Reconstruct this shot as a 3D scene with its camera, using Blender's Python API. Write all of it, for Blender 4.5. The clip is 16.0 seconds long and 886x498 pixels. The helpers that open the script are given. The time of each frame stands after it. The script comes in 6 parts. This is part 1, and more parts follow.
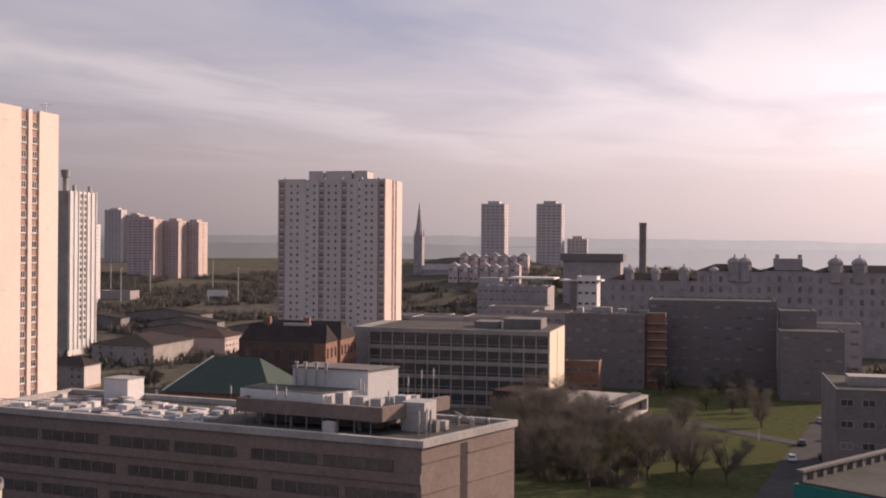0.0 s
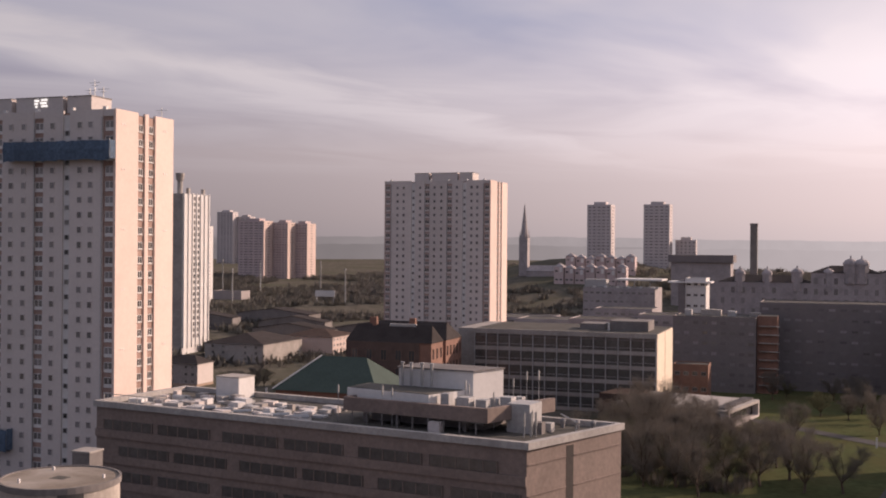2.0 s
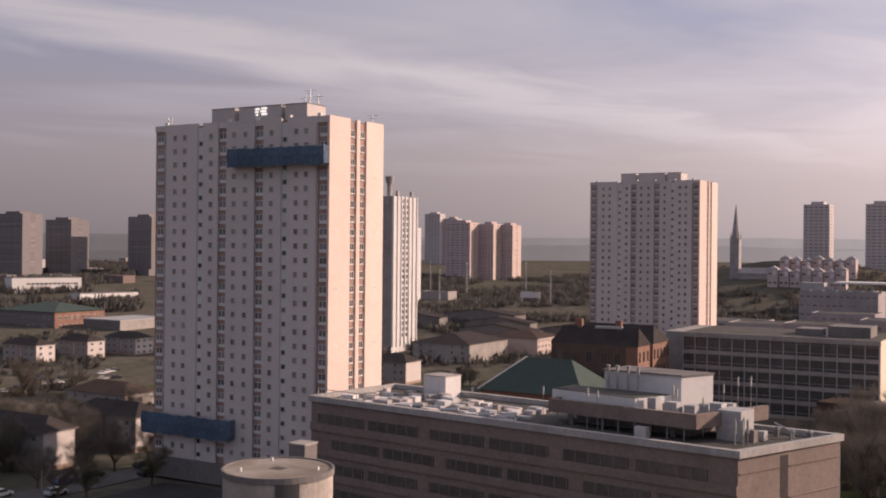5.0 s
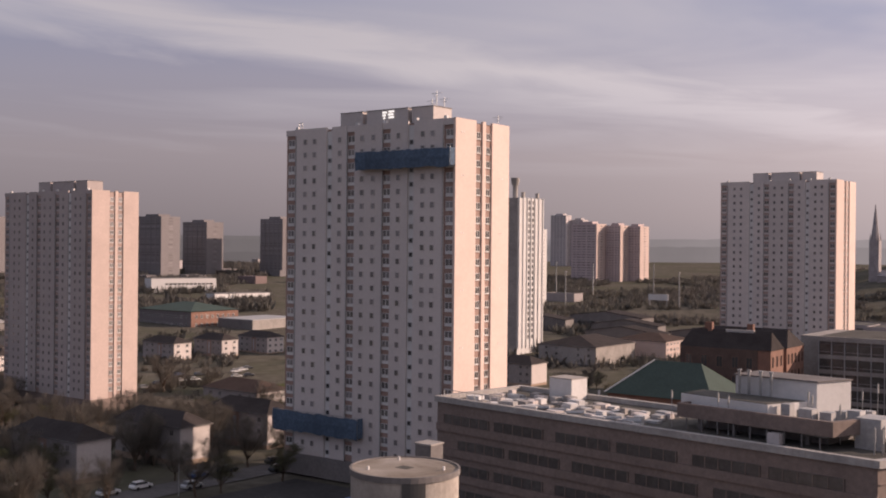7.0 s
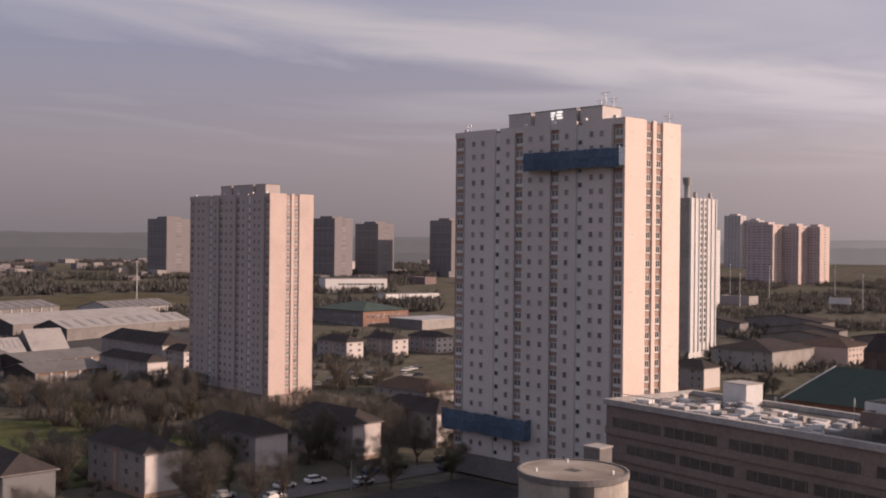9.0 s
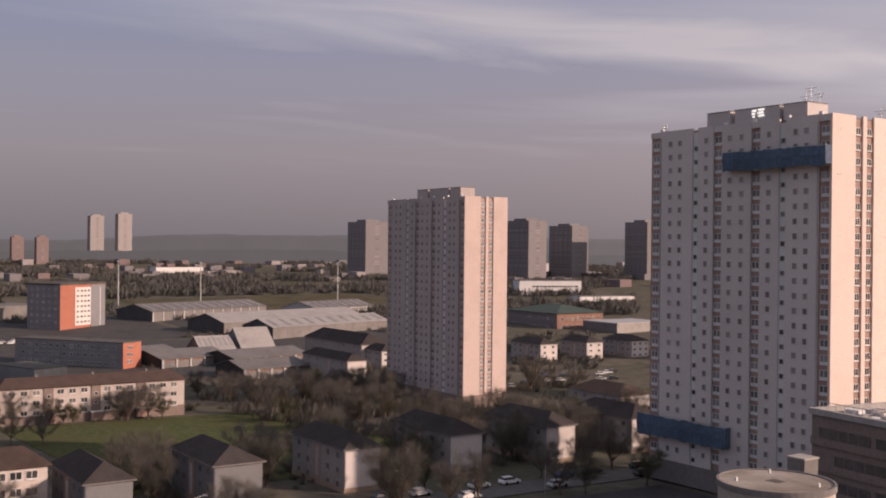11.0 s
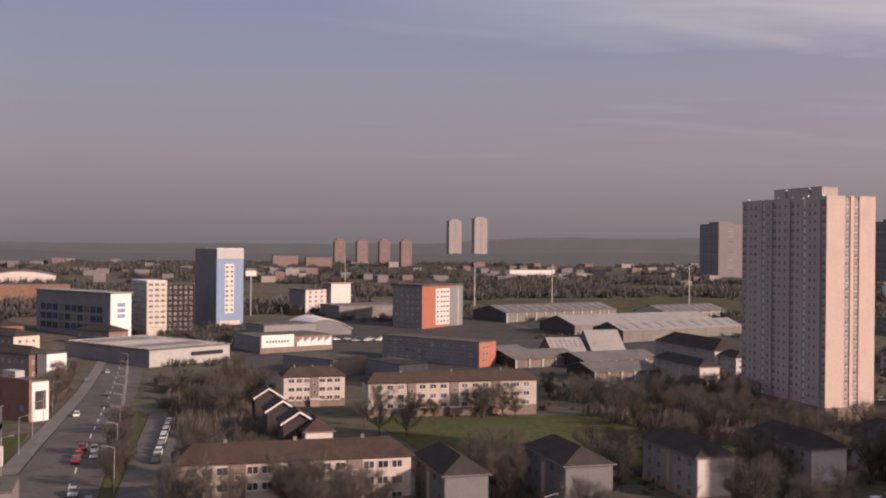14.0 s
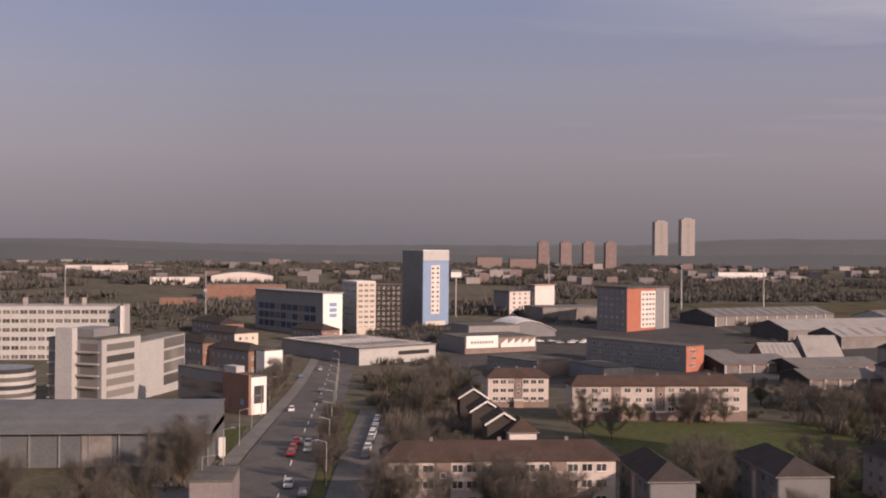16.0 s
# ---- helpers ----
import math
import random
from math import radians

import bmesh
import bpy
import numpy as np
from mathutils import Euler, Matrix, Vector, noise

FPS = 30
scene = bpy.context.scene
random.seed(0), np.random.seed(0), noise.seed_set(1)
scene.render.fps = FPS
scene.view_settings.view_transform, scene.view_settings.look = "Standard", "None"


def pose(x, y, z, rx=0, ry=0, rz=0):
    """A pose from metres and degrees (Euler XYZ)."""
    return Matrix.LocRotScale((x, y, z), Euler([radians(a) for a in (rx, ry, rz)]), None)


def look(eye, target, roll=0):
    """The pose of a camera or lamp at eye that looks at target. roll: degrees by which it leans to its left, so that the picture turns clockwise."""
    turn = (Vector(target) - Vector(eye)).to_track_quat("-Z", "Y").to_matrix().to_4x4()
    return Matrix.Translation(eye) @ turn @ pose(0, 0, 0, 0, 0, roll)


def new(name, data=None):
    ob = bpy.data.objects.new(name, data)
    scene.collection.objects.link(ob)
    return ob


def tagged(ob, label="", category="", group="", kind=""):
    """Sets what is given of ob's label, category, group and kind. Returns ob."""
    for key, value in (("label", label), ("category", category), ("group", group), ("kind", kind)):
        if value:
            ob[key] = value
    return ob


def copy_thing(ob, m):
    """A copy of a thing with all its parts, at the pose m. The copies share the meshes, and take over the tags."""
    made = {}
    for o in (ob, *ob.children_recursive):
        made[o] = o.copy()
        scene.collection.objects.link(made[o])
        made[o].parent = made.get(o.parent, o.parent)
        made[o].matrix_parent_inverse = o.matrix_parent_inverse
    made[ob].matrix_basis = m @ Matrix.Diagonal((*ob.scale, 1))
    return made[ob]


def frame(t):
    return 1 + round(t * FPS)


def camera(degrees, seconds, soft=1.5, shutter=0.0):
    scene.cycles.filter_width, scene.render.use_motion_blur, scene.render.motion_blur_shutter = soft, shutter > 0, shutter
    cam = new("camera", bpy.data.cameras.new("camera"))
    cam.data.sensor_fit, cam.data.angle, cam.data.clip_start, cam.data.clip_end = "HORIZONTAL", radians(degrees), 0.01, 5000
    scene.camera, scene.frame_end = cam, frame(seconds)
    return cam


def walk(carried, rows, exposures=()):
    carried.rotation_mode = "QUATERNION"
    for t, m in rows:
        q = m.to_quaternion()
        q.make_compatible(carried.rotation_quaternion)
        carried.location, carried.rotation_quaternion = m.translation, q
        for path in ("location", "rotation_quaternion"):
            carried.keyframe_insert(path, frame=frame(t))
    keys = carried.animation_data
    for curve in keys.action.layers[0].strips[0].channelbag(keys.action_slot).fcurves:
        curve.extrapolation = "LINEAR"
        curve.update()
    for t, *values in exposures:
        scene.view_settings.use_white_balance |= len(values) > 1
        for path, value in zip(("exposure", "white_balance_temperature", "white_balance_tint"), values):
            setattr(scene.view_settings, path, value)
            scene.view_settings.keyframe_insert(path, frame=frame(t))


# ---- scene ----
# ---- camera: one standing point on a high roof, panned to the left ----
EYE = 45.0
TURN = 14.0
cam = camera(44.39, 16.0, soft=1.95)
# seconds, yaw, pitch, roll
ROWS = [
    (0.0, 0.01, -0.07, -0.46),
    (0.5, 1.59, -0.05, -0.46),
    (1.0, 2.77, -0.05, -0.47),
    (1.5, 4.00, -0.04, -0.47),
    (2.0, 5.56, -0.05, -0.47),
    (2.5, 7.17, -0.05, -0.47),
    (3.0, 9.13, -0.06, -0.47),
    (3.5, 10.97, -0.05, -0.47),
    (4.0, 12.89, -0.06, -0.50),
    (6.5, 21.23, -0.05, -0.56),
    (7.0, 22.98, -0.05, -0.56),
    (7.5, 24.78, -0.06, -0.56),
    (8.0, 27.13, -0.06, -0.55),
    (8.5, 29.38, -0.07, -0.57),
    (11.0, 42.04, -0.06, -0.58),
    (11.5, 44.24, -0.06, -0.57),
    (12.0, 47.41, -0.05, -0.58),
    (12.5, 50.49, -0.06, -0.56),
    (13.0, 54.07, -0.07, -0.54),
    (13.5, 57.05, -0.07, -0.53),
    (14.0, 60.36, -0.07, -0.51),
    (14.5, 63.11, -0.07, -0.51),
    (15.0, 66.05, -0.07, -0.49),
    (15.5, 68.19, -0.08, -0.49),
    (16.0, 71.08, -0.07, -0.49),
]
walk(cam, [(t, pose(0, 0, EYE, 90 + pitch, roll, TURN + yaw)) for t, yaw, pitch, roll in ROWS],
     exposures=[(0.0, 0.60), (4.0, 0.58), (8.0, 0.54), (16.0, 0.53)])

# ---- world and sun ----
SUN_AZ, SUN_EL = -47.0, 20.0   # degrees: left of +y, above the horizon
sun_dir = Vector((-math.sin(radians(SUN_AZ)) * math.cos(radians(SUN_EL)), math.cos(radians(SUN_AZ)) * math.cos(radians(SUN_EL)), math.sin(radians(SUN_EL))))


def node(tree, kind, **values):
    n = tree.nodes.new(kind)
    for key, value in values.items():
        n.inputs[key.replace("_", " ")].default_value = value
    return n


def math_node(tree, op, a, b=None, clamp=False):
    n = tree.nodes.new("ShaderNodeMath")
    n.operation, n.use_clamp = op, clamp
    for i, v in enumerate((a, b)):
        if v is None:
            continue
        if isinstance(v, (int, float)):
            n.inputs[i].default_value = v
        else:
            tree.links.new(v, n.inputs[i])
    return n.outputs[0]


def mix_colour(tree, fac, a, b, blend="MIX"):
    n = tree.nodes.new("ShaderNodeMix")
    n.data_type, n.blend_type = "RGBA", blend
    for sock, v in ((n.inputs[0], fac), (n.inputs[6], a), (n.inputs[7], b)):
        if isinstance(v, (int, float)):
            sock.default_value = v
        elif isinstance(v, (tuple, list)):
            sock.default_value = (*v, 1)
        else:
            tree.links.new(v, sock)
    return n.outputs[2]


def ramp(tree, fac, stops):
    n = tree.nodes.new("ShaderNodeValToRGB")
    els = n.color_ramp.elements
    while len(els) < len(stops):
        els.new(0.5)
    for e, (p, c) in zip(els, stops):
        e.position, e.color = p, (*c, 1)
    tree.links.new(fac, n.inputs[0])
    return n.outputs[0]


def build_world():
    world = bpy.data.worlds.new("sky")
    world.use_nodes = True
    scene.world = world
    tree = world.node_tree
    tree.nodes.clear()
    sky = tree.nodes.new("ShaderNodeTexSky")
    sky.sky_type, sky.sun_disc = "NISHITA", False
    sky.sun_elevation, sky.sun_rotation = radians(SUN_EL), radians(-SUN_AZ)
    sky.air_density, sky.dust_density = 1.5, 4.0
    geo = tree.nodes.new("ShaderNodeTexCoord")
    xyz = tree.nodes.new("ShaderNodeSeparateXYZ")
    tree.links.new(geo.outputs["Generated"], xyz.inputs[0])
    up = xyz.outputs[2]
    # hazy air: grey-mauve at the horizon, bluer higher up
    # the two top stops lie out of view and are raised as fill
    air = ramp(tree, math_node(tree, "MULTIPLY", up, 2.0, True), [
        (0.0, (0.205, 0.178, 0.190)), (0.06, (0.252, 0.214, 0.226)), (0.17, (0.318, 0.272, 0.294)), (0.30, (0.31, 0.288, 0.352)),
        (0.46, (0.25, 0.268, 0.395)), (0.7, (0.32, 0.325, 0.42)), (1.0, (0.36, 0.355, 0.43))])
    # how near the sun's side of the sky a direction is, 0 to 1
    side = math_node(tree, "ADD", math_node(tree, "MULTIPLY", xyz.outputs[0], -math.sin(radians(SUN_AZ))), math_node(tree, "MULTIPLY", xyz.outputs[1], math.cos(radians(SUN_AZ))))
    side01 = math_node(tree, "MULTIPLY", math_node(tree, "ADD", side, 1.0), 0.5, True)
    # cloud streets on a flat layer high above, running towards a point on the horizon
    flat = math_node(tree, "MAXIMUM", up, 0.03)
    across = math_node(tree, "DIVIDE", math_node(tree, "SUBTRACT", xyz.outputs[0], math_node(tree, "MULTIPLY", xyz.outputs[1], 0.16)), flat)
    along = math_node(tree, "DIVIDE", math_node(tree, "ADD", xyz.outputs[1], math_node(tree, "MULTIPLY", xyz.outputs[0], 0.16)), flat)
    vec = tree.nodes.new("ShaderNodeCombineXYZ")
    tree.links.new(across, vec.inputs[0])
    tree.links.new(math_node(tree, "MULTIPLY", along, 0.62), vec.inputs[1])
    puff = node(tree, "ShaderNodeTexNoise", Scale=0.5, Detail=4.5, Roughness=0.5, Distortion=0.7)
    wisp = node(tree, "ShaderNodeTexNoise", Scale=0.9, Detail=5.0, Roughness=0.55, Distortion=0.6)
    for n in (puff, wisp):
        tree.links.new(vec.outputs[0], n.inputs["Vector"])
    lean = math_node(tree, "MULTIPLY", math_node(tree, "SUBTRACT", side01, 0.55), 0.55)
    cover = ramp(tree, math_node(tree, "ADD", puff.outputs["Fac"], lean), [(0.42, (0, 0, 0)), (0.72, (0.75, 0.75, 0.75))])
    # one long pale band
    drift = math_node(tree, "MULTIPLY", math_node(tree, "SUBTRACT", wisp.outputs["Fac"], 0.5), 2.0)
    off = math_node(tree, "ABSOLUTE", math_node(tree, "ADD", math_node(tree, "ADD", across, 4.3), drift))
    band = math_node(tree, "SUBTRACT", 1.0, math_node(tree, "DIVIDE", off, 0.95), True)
    band = math_node(tree, "MULTIPLY", band, math_node(tree, "MULTIPLY", along, 0.45, True))
    amount = math_node(tree, "MAXIMUM", cover, math_node(tree, "MULTIPLY", band, 1.1, True))
    high = math_node(tree, "MULTIPLY", math_node(tree, "SUBTRACT", up, 0.06), 10.0, True)
    amount = math_node(tree, "MULTIPLY", amount, high)
    base = mix_colour(tree, amount, air, (0.505, 0.46, 0.495))
    glow = math_node(tree, "POWER", side01, 4.6)
    low = math_node(tree, "SUBTRACT", 1.0, math_node(tree, "MULTIPLY", up, 4.0, True))
    boost = math_node(tree, "ADD", 1.0, math_node(tree, "MULTIPLY", glow, math_node(tree, "ADD", 1.1, math_node(tree, "MULTIPLY", low, 3.4))))
    bright = tree.nodes.new("ShaderNodeVectorMath")
    bright.operation = "SCALE"
    tree.links.new(base, bright.inputs[0])
    tree.links.new(boost, bright.inputs[3])
    # sky opposite the sun, mostly out of view, brightened as fill for shaded walls
    back_fill = math_node(tree, "ADD", 1.25, math_node(tree, "MULTIPLY", math_node(tree, "MULTIPLY", side01, 9.0, True), -0.25))
    boost = math_node(tree, "MULTIPLY", boost, back_fill)
    tree.links.new(boost, bright.inputs[3])
    warm = mix_colour(tree, math_node(tree, "MULTIPLY", glow, 0.9, True), bright.outputs[0], (1.02, 0.94, 0.93), "MULTIPLY")
    tint = ramp(tree, side01, [(0.15, (0.97, 1.0, 1.045)), (0.4, (1.01, 1.0, 1.02)), (0.65, (1.02, 1.0, 0.98)), (0.95, (1.035, 1.0, 0.945))])
    warm = mix_colour(tree, 1.0, warm, tint, "MULTIPLY")
    bg_air = node(tree, "ShaderNodeBackground", Strength=0.71)
    tree.links.new(warm, bg_air.inputs[0])
    bg_sky = node(tree, "ShaderNodeBackground", Strength=0.05)
    tree.links.new(sky.outputs[0], bg_sky.inputs[0])
    both = tree.nodes.new("ShaderNodeMixShader")
    both.inputs[0].default_value = 0.92
    tree.links.new(bg_sky.outputs[0], both.inputs[1])
    tree.links.new(bg_air.outputs[0], both.inputs[2])
    out = tree.nodes.new("ShaderNodeOutputWorld")
    tree.links.new(both.outputs[0], out.inputs[0])


build_world()
sun = new("sun", bpy.data.lights.new("sun", "SUN"))
sun.data.energy, sun.data.angle, sun.data.color = 3.9, radians(0.8), (1.0, 0.725, 0.585)
sun.matrix_world = look(sun_dir * 300, (0, 0, 0))

# ---- materials ----
MATS = {}


def mat(name, colour, rough=0.85, metal=0.0, grain=0.18, stain=0.22, size=1.0, bump=0.15, spec=0.3, second=None):
    """Painted or mineral surface with fine grain, large stains and slight differences from piece to piece."""
    if name in MATS:
        return MATS[name]
    m = bpy.data.materials.new(name)
    m.use_nodes = True
    tree = m.node_tree
    bsdf = tree.nodes["Principled BSDF"]
    bsdf.inputs["Roughness"].default_value, bsdf.inputs["Metallic"].default_value = rough, metal
    bsdf.inputs["Specular IOR Level"].default_value = spec
    geo = tree.nodes.new("ShaderNodeNewGeometry")
    fine = node(tree, "ShaderNodeTexNoise", Scale=1.7 / size, Detail=6.0, Roughness=0.65)
    large = node(tree, "ShaderNodeTexNoise", Scale=0.16 / size, Detail=4.0, Roughness=0.6, Distortion=0.6)
    for n in (fine, large):
        tree.links.new(geo.outputs["Position"], n.inputs["Vector"])
    info = tree.nodes.new("ShaderNodeObjectInfo")
    dark = tuple(c * (1 - grain) for c in colour)
    lite = tuple(min(1, c * (1 + grain)) for c in colour)
    col = ramp(tree, fine.outputs["Fac"], [(0.3, dark), (0.7, lite)])
    worn = second or tuple(c * 0.55 for c in colour)
    spot = ramp(tree, large.outputs["Fac"], [(0.42, (0, 0, 0)), (0.72, (stain * 2, stain * 2, stain * 2))])
    col = mix_colour(tree, spot, col, worn)
    shade = math_node(tree, "ADD", 0.93, math_node(tree, "MULTIPLY", info.outputs["Random"], 0.14))
    col2 = tree.nodes.new("ShaderNodeVectorMath")
    col2.operation = "SCALE"
    tree.links.new(col, col2.inputs[0])
    tree.links.new(shade, col2.inputs[3])
    tree.links.new(col2.outputs[0], bsdf.inputs["Base Color"])
    if bump:
        b = node(tree, "ShaderNodeBump", Strength=bump, Distance=0.05)
        tree.links.new(fine.outputs["Fac"], b.inputs["Height"])
        tree.links.new(b.outputs[0], bsdf.inputs["Normal"])
    MATS[name] = m
    return m


def glass(name, colour=(0.05, 0.05, 0.053)):
    if name in MATS:
        return MATS[name]
    m = bpy.data.materials.new(name)
    m.use_nodes = True
    tree = m.node_tree
    bsdf = tree.nodes["Principled BSDF"]
    bsdf.inputs["Roughness"].default_value, bsdf.inputs["Specular IOR Level"].default_value = 0.12, 0.5
    info = tree.nodes.new("ShaderNodeObjectInfo")
    col = ramp(tree, info.outputs["Random"], [(0.0, tuple(c * 0.6 for c in colour)), (0.7, tuple(c * 1.4 for c in colour)), (0.8, (0.12, 0.115, 0.11)), (1.0, (0.2, 0.19, 0.18))])
    tree.links.new(col, bsdf.inputs["Base Color"])
    MATS[name] = m
    return m


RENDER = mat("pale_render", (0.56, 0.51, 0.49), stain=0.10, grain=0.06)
# Render in shaded and sunlit copies for the towers' south and end walls.
RENDER_SHADE = mat("shade_render", (0.43, 0.375, 0.36), stain=0.12, grain=0.07)
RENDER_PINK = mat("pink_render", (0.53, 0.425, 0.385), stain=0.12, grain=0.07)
SUNLIT_RENDER = mat("sunlit_render", (0.665, 0.535, 0.478), stain=0.08, grain=0.05)
# Paler brown for the strips of the two farther towers.
BROWN_PALE = mat("pale_brown_panel", (0.40, 0.305, 0.275), stain=0.15)
BROWN = mat("brown_panel", (0.34, 0.235, 0.20), stain=0.2)
WHITE = mat("white_paint", (0.62, 0.605, 0.595), stain=0.12, grain=0.06)
WHITE_BRIGHT = mat("white_cladding", (0.66, 0.645, 0.635), stain=0.05, grain=0.04, rough=0.6)
GLASS = glass("window_glass")
# Haze over far windows is put into this lighter glass.
GLASS_FAR = glass("hazed_far_glass", (0.22, 0.205, 0.21))
GLASS_MID = glass("mid_glass", (0.10, 0.095, 0.095))
# Windows dulled by distance: the haze is put into this pale glass.
GLASS_PALE = glass("pale_glass", (0.19, 0.18, 0.185))
GLASS_DARK = mat("shadowed_glass", (0.05, 0.045, 0.045), rough=0.4, grain=0.3, stain=0.2, bump=0, spec=0.15)
GLASS_TOWER = glass("tower_glass", (0.20, 0.188, 0.19))
GLASS_BLUE = glass("blue_glass", (0.03, 0.05, 0.10))
SLATE = mat("slate_roof", (0.055, 0.048, 0.047), stain=0.3, size=0.6, spec=0.05)
TILE = mat("brown_roof_tile", (0.078, 0.056, 0.048), stain=0.3, size=0.6, spec=0.08)
CONCRETE = mat("concrete", (0.34, 0.315, 0.295), stain=0.3)
CONCRETE_DARK = mat("dark_concrete", (0.19, 0.175, 0.17), stain=0.3)
PINK_STONE = mat("pink_stone_panel", (0.215, 0.168, 0.148), stain=0.2)
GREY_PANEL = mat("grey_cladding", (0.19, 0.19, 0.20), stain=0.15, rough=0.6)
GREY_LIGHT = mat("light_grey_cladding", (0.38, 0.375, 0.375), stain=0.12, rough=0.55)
METAL_ROOF = mat("metal_roof_sheet", (0.150, 0.142, 0.138), stain=0.3, rough=0.85)
FELT = mat("roof_felt", (0.12, 0.115, 0.105), stain=0.4, spec=0.05)
ASPHALT_DARK = mat("dark_asphalt", (0.075, 0.072, 0.072), spec=0.05, grain=0.2, stain=0.3, size=2)
BRICK = mat("red_brick", (0.225, 0.13, 0.10), stain=0.3, size=0.5)
BROWN_DARK = mat("shade_dark_brick", (0.045, 0.038, 0.036), stain=0.2)
# Brick dulled for haze and for the shaded sides of red-brick blocks.
BRICK_DARK = mat("haze_shade_brick", (0.195, 0.176, 0.178), stain=0.15, size=0.5)
ORANGE = mat("orange_cladding", (0.35, 0.135, 0.092), stain=0.1)
YELLOW = mat("buff_cladding", (0.52, 0.465, 0.405), stain=0.08)
BLUE = mat("blue_cladding", (0.19, 0.265, 0.40), stain=0.08, rough=0.6)
TEAL = mat("teal_panel", (0.02, 0.17, 0.15), stain=0.1, rough=0.5)
NET = mat("blue_netting", (0.085, 0.125, 0.185), stain=0.4, grain=0.4, bump=0.5)
GREEN_ROOF = mat("green_sheet_roof", (0.05, 0.075, 0.065), stain=0.2)
STEEL = mat("galvanised_steel", (0.42, 0.42, 0.42), rough=0.45, metal=0.6)
BARK = mat("bark", (0.105, 0.078, 0.058), size=0.3)


def thicket(name, colour, second, soft=False):
    """Leafless twig masses that scatter light through."""
    m = bpy.data.materials.new(name)
    m.use_nodes = True
    tree = m.node_tree
    tree.nodes.clear()
    geo = tree.nodes.new("ShaderNodeNewGeometry")
    n = node(tree, "ShaderNodeTexNoise", Scale=0.012, Detail=4.0, Roughness=0.6)
    tree.links.new(geo.outputs["Position"], n.inputs["Vector"])
    col = ramp(tree, n.outputs["Fac"], [(0.35, colour), (0.65, second)])
    vary = math_node(tree, "ADD", 0.8, math_node(tree, "MULTIPLY", geo.outputs["Random Per Island"], 0.4))
    c2 = tree.nodes.new("ShaderNodeVectorMath")
    c2.operation = "SCALE"
    tree.links.new(col, c2.inputs[0])
    tree.links.new(vary, c2.inputs[3])
    dif, thru, both = tree.nodes.new("ShaderNodeBsdfDiffuse"), tree.nodes.new("ShaderNodeBsdfTranslucent"), tree.nodes.new("ShaderNodeMixShader")
    both.inputs[0].default_value = 0.45
    for k, sh in enumerate((dif, thru)):
        tree.links.new(c2.outputs[0], sh.inputs["Color"])
        tree.links.new(sh.outputs[0], both.inputs[1 + k])
        if soft:   # a mass of twigs takes light as a rounded canopy does
            bend = tree.nodes.new("ShaderNodeVectorMath")
            bend.operation = "MULTIPLY_ADD"
            tree.links.new(geo.outputs["Normal"], bend.inputs[0])
            bend.inputs[1].default_value, bend.inputs[2].default_value = (0.35, 0.35, 0.35), (0, 0, 1)
            unit = tree.nodes.new("ShaderNodeVectorMath")
            unit.operation = "NORMALIZE"
            tree.links.new(bend.outputs[0], unit.inputs[0])
            tree.links.new(unit.outputs[0], sh.inputs["Normal"])
    out = tree.nodes.new("ShaderNodeOutputMaterial")
    tree.links.new(both.outputs[0], out.inputs[0])
    return m


# Greyed and lightened: haze over the far woods is put into this colour.
SCRUB = thicket("winter_scrub", (0.235, 0.218, 0.202), (0.205, 0.2, 0.178), True)
TWIG = thicket("winter_twigs", (0.26, 0.23, 0.20), (0.235, 0.212, 0.184), True)
TWIG_GREEN = thicket("budding_twigs", (0.19, 0.19, 0.115), (0.185, 0.172, 0.115), True)
DRY_GRASS = mat("dry_grass", (0.098, 0.090, 0.062), grain=0.3, stain=0.4, size=3, spec=0.0, rough=1.0)
GRASS = mat("grass", (0.074, 0.084, 0.041), grain=0.35, stain=0.45, size=3, spec=0.0, rough=1.0, second=(0.085, 0.078, 0.04))
ASPHALT = mat("asphalt", (0.125, 0.118, 0.115), spec=0.1, grain=0.2, stain=0.3, size=2)
PAVING = mat("paving", (0.16, 0.15, 0.14), grain=0.2, stain=0.3)
PAINT_LINE = mat("road_marking", (0.6, 0.58, 0.55), stain=0.4)
# Far walls: haze is put into these paler, greyer base colours.
FAR_TOWER = mat("hazed_grey_render", (0.5, 0.455, 0.455), stain=0.1)
FAR_RED = mat("hazed_red_brick", (0.5, 0.41, 0.405), stain=0.15)
HAZED_SOOT_STONE = mat("hazed_sooty_stone", (0.34, 0.31, 0.315), stain=0.3)
LAND = mat("rough_ground", (0.115, 0.105, 0.088), grain=0.35, stain=0.45, size=12, bump=0.0, spec=0.0, rough=1.0, second=(0.08, 0.082, 0.055))
# Haze on the dark far towers is put into this one grey.
HAZY_DARK = mat("haze_toned_render", (0.20, 0.185, 0.19), stain=0.1)
PALE_SHEET = mat("pale_sheet_roof", (0.29, 0.275, 0.268), stain=0.25, rough=0.8)
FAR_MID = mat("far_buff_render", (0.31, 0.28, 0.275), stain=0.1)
FAR_RED_DARK = mat("far_dull_brick", (0.2, 0.15, 0.145), stain=0.1)
TYRE = mat("tyre_rubber", (0.02, 0.02, 0.02))


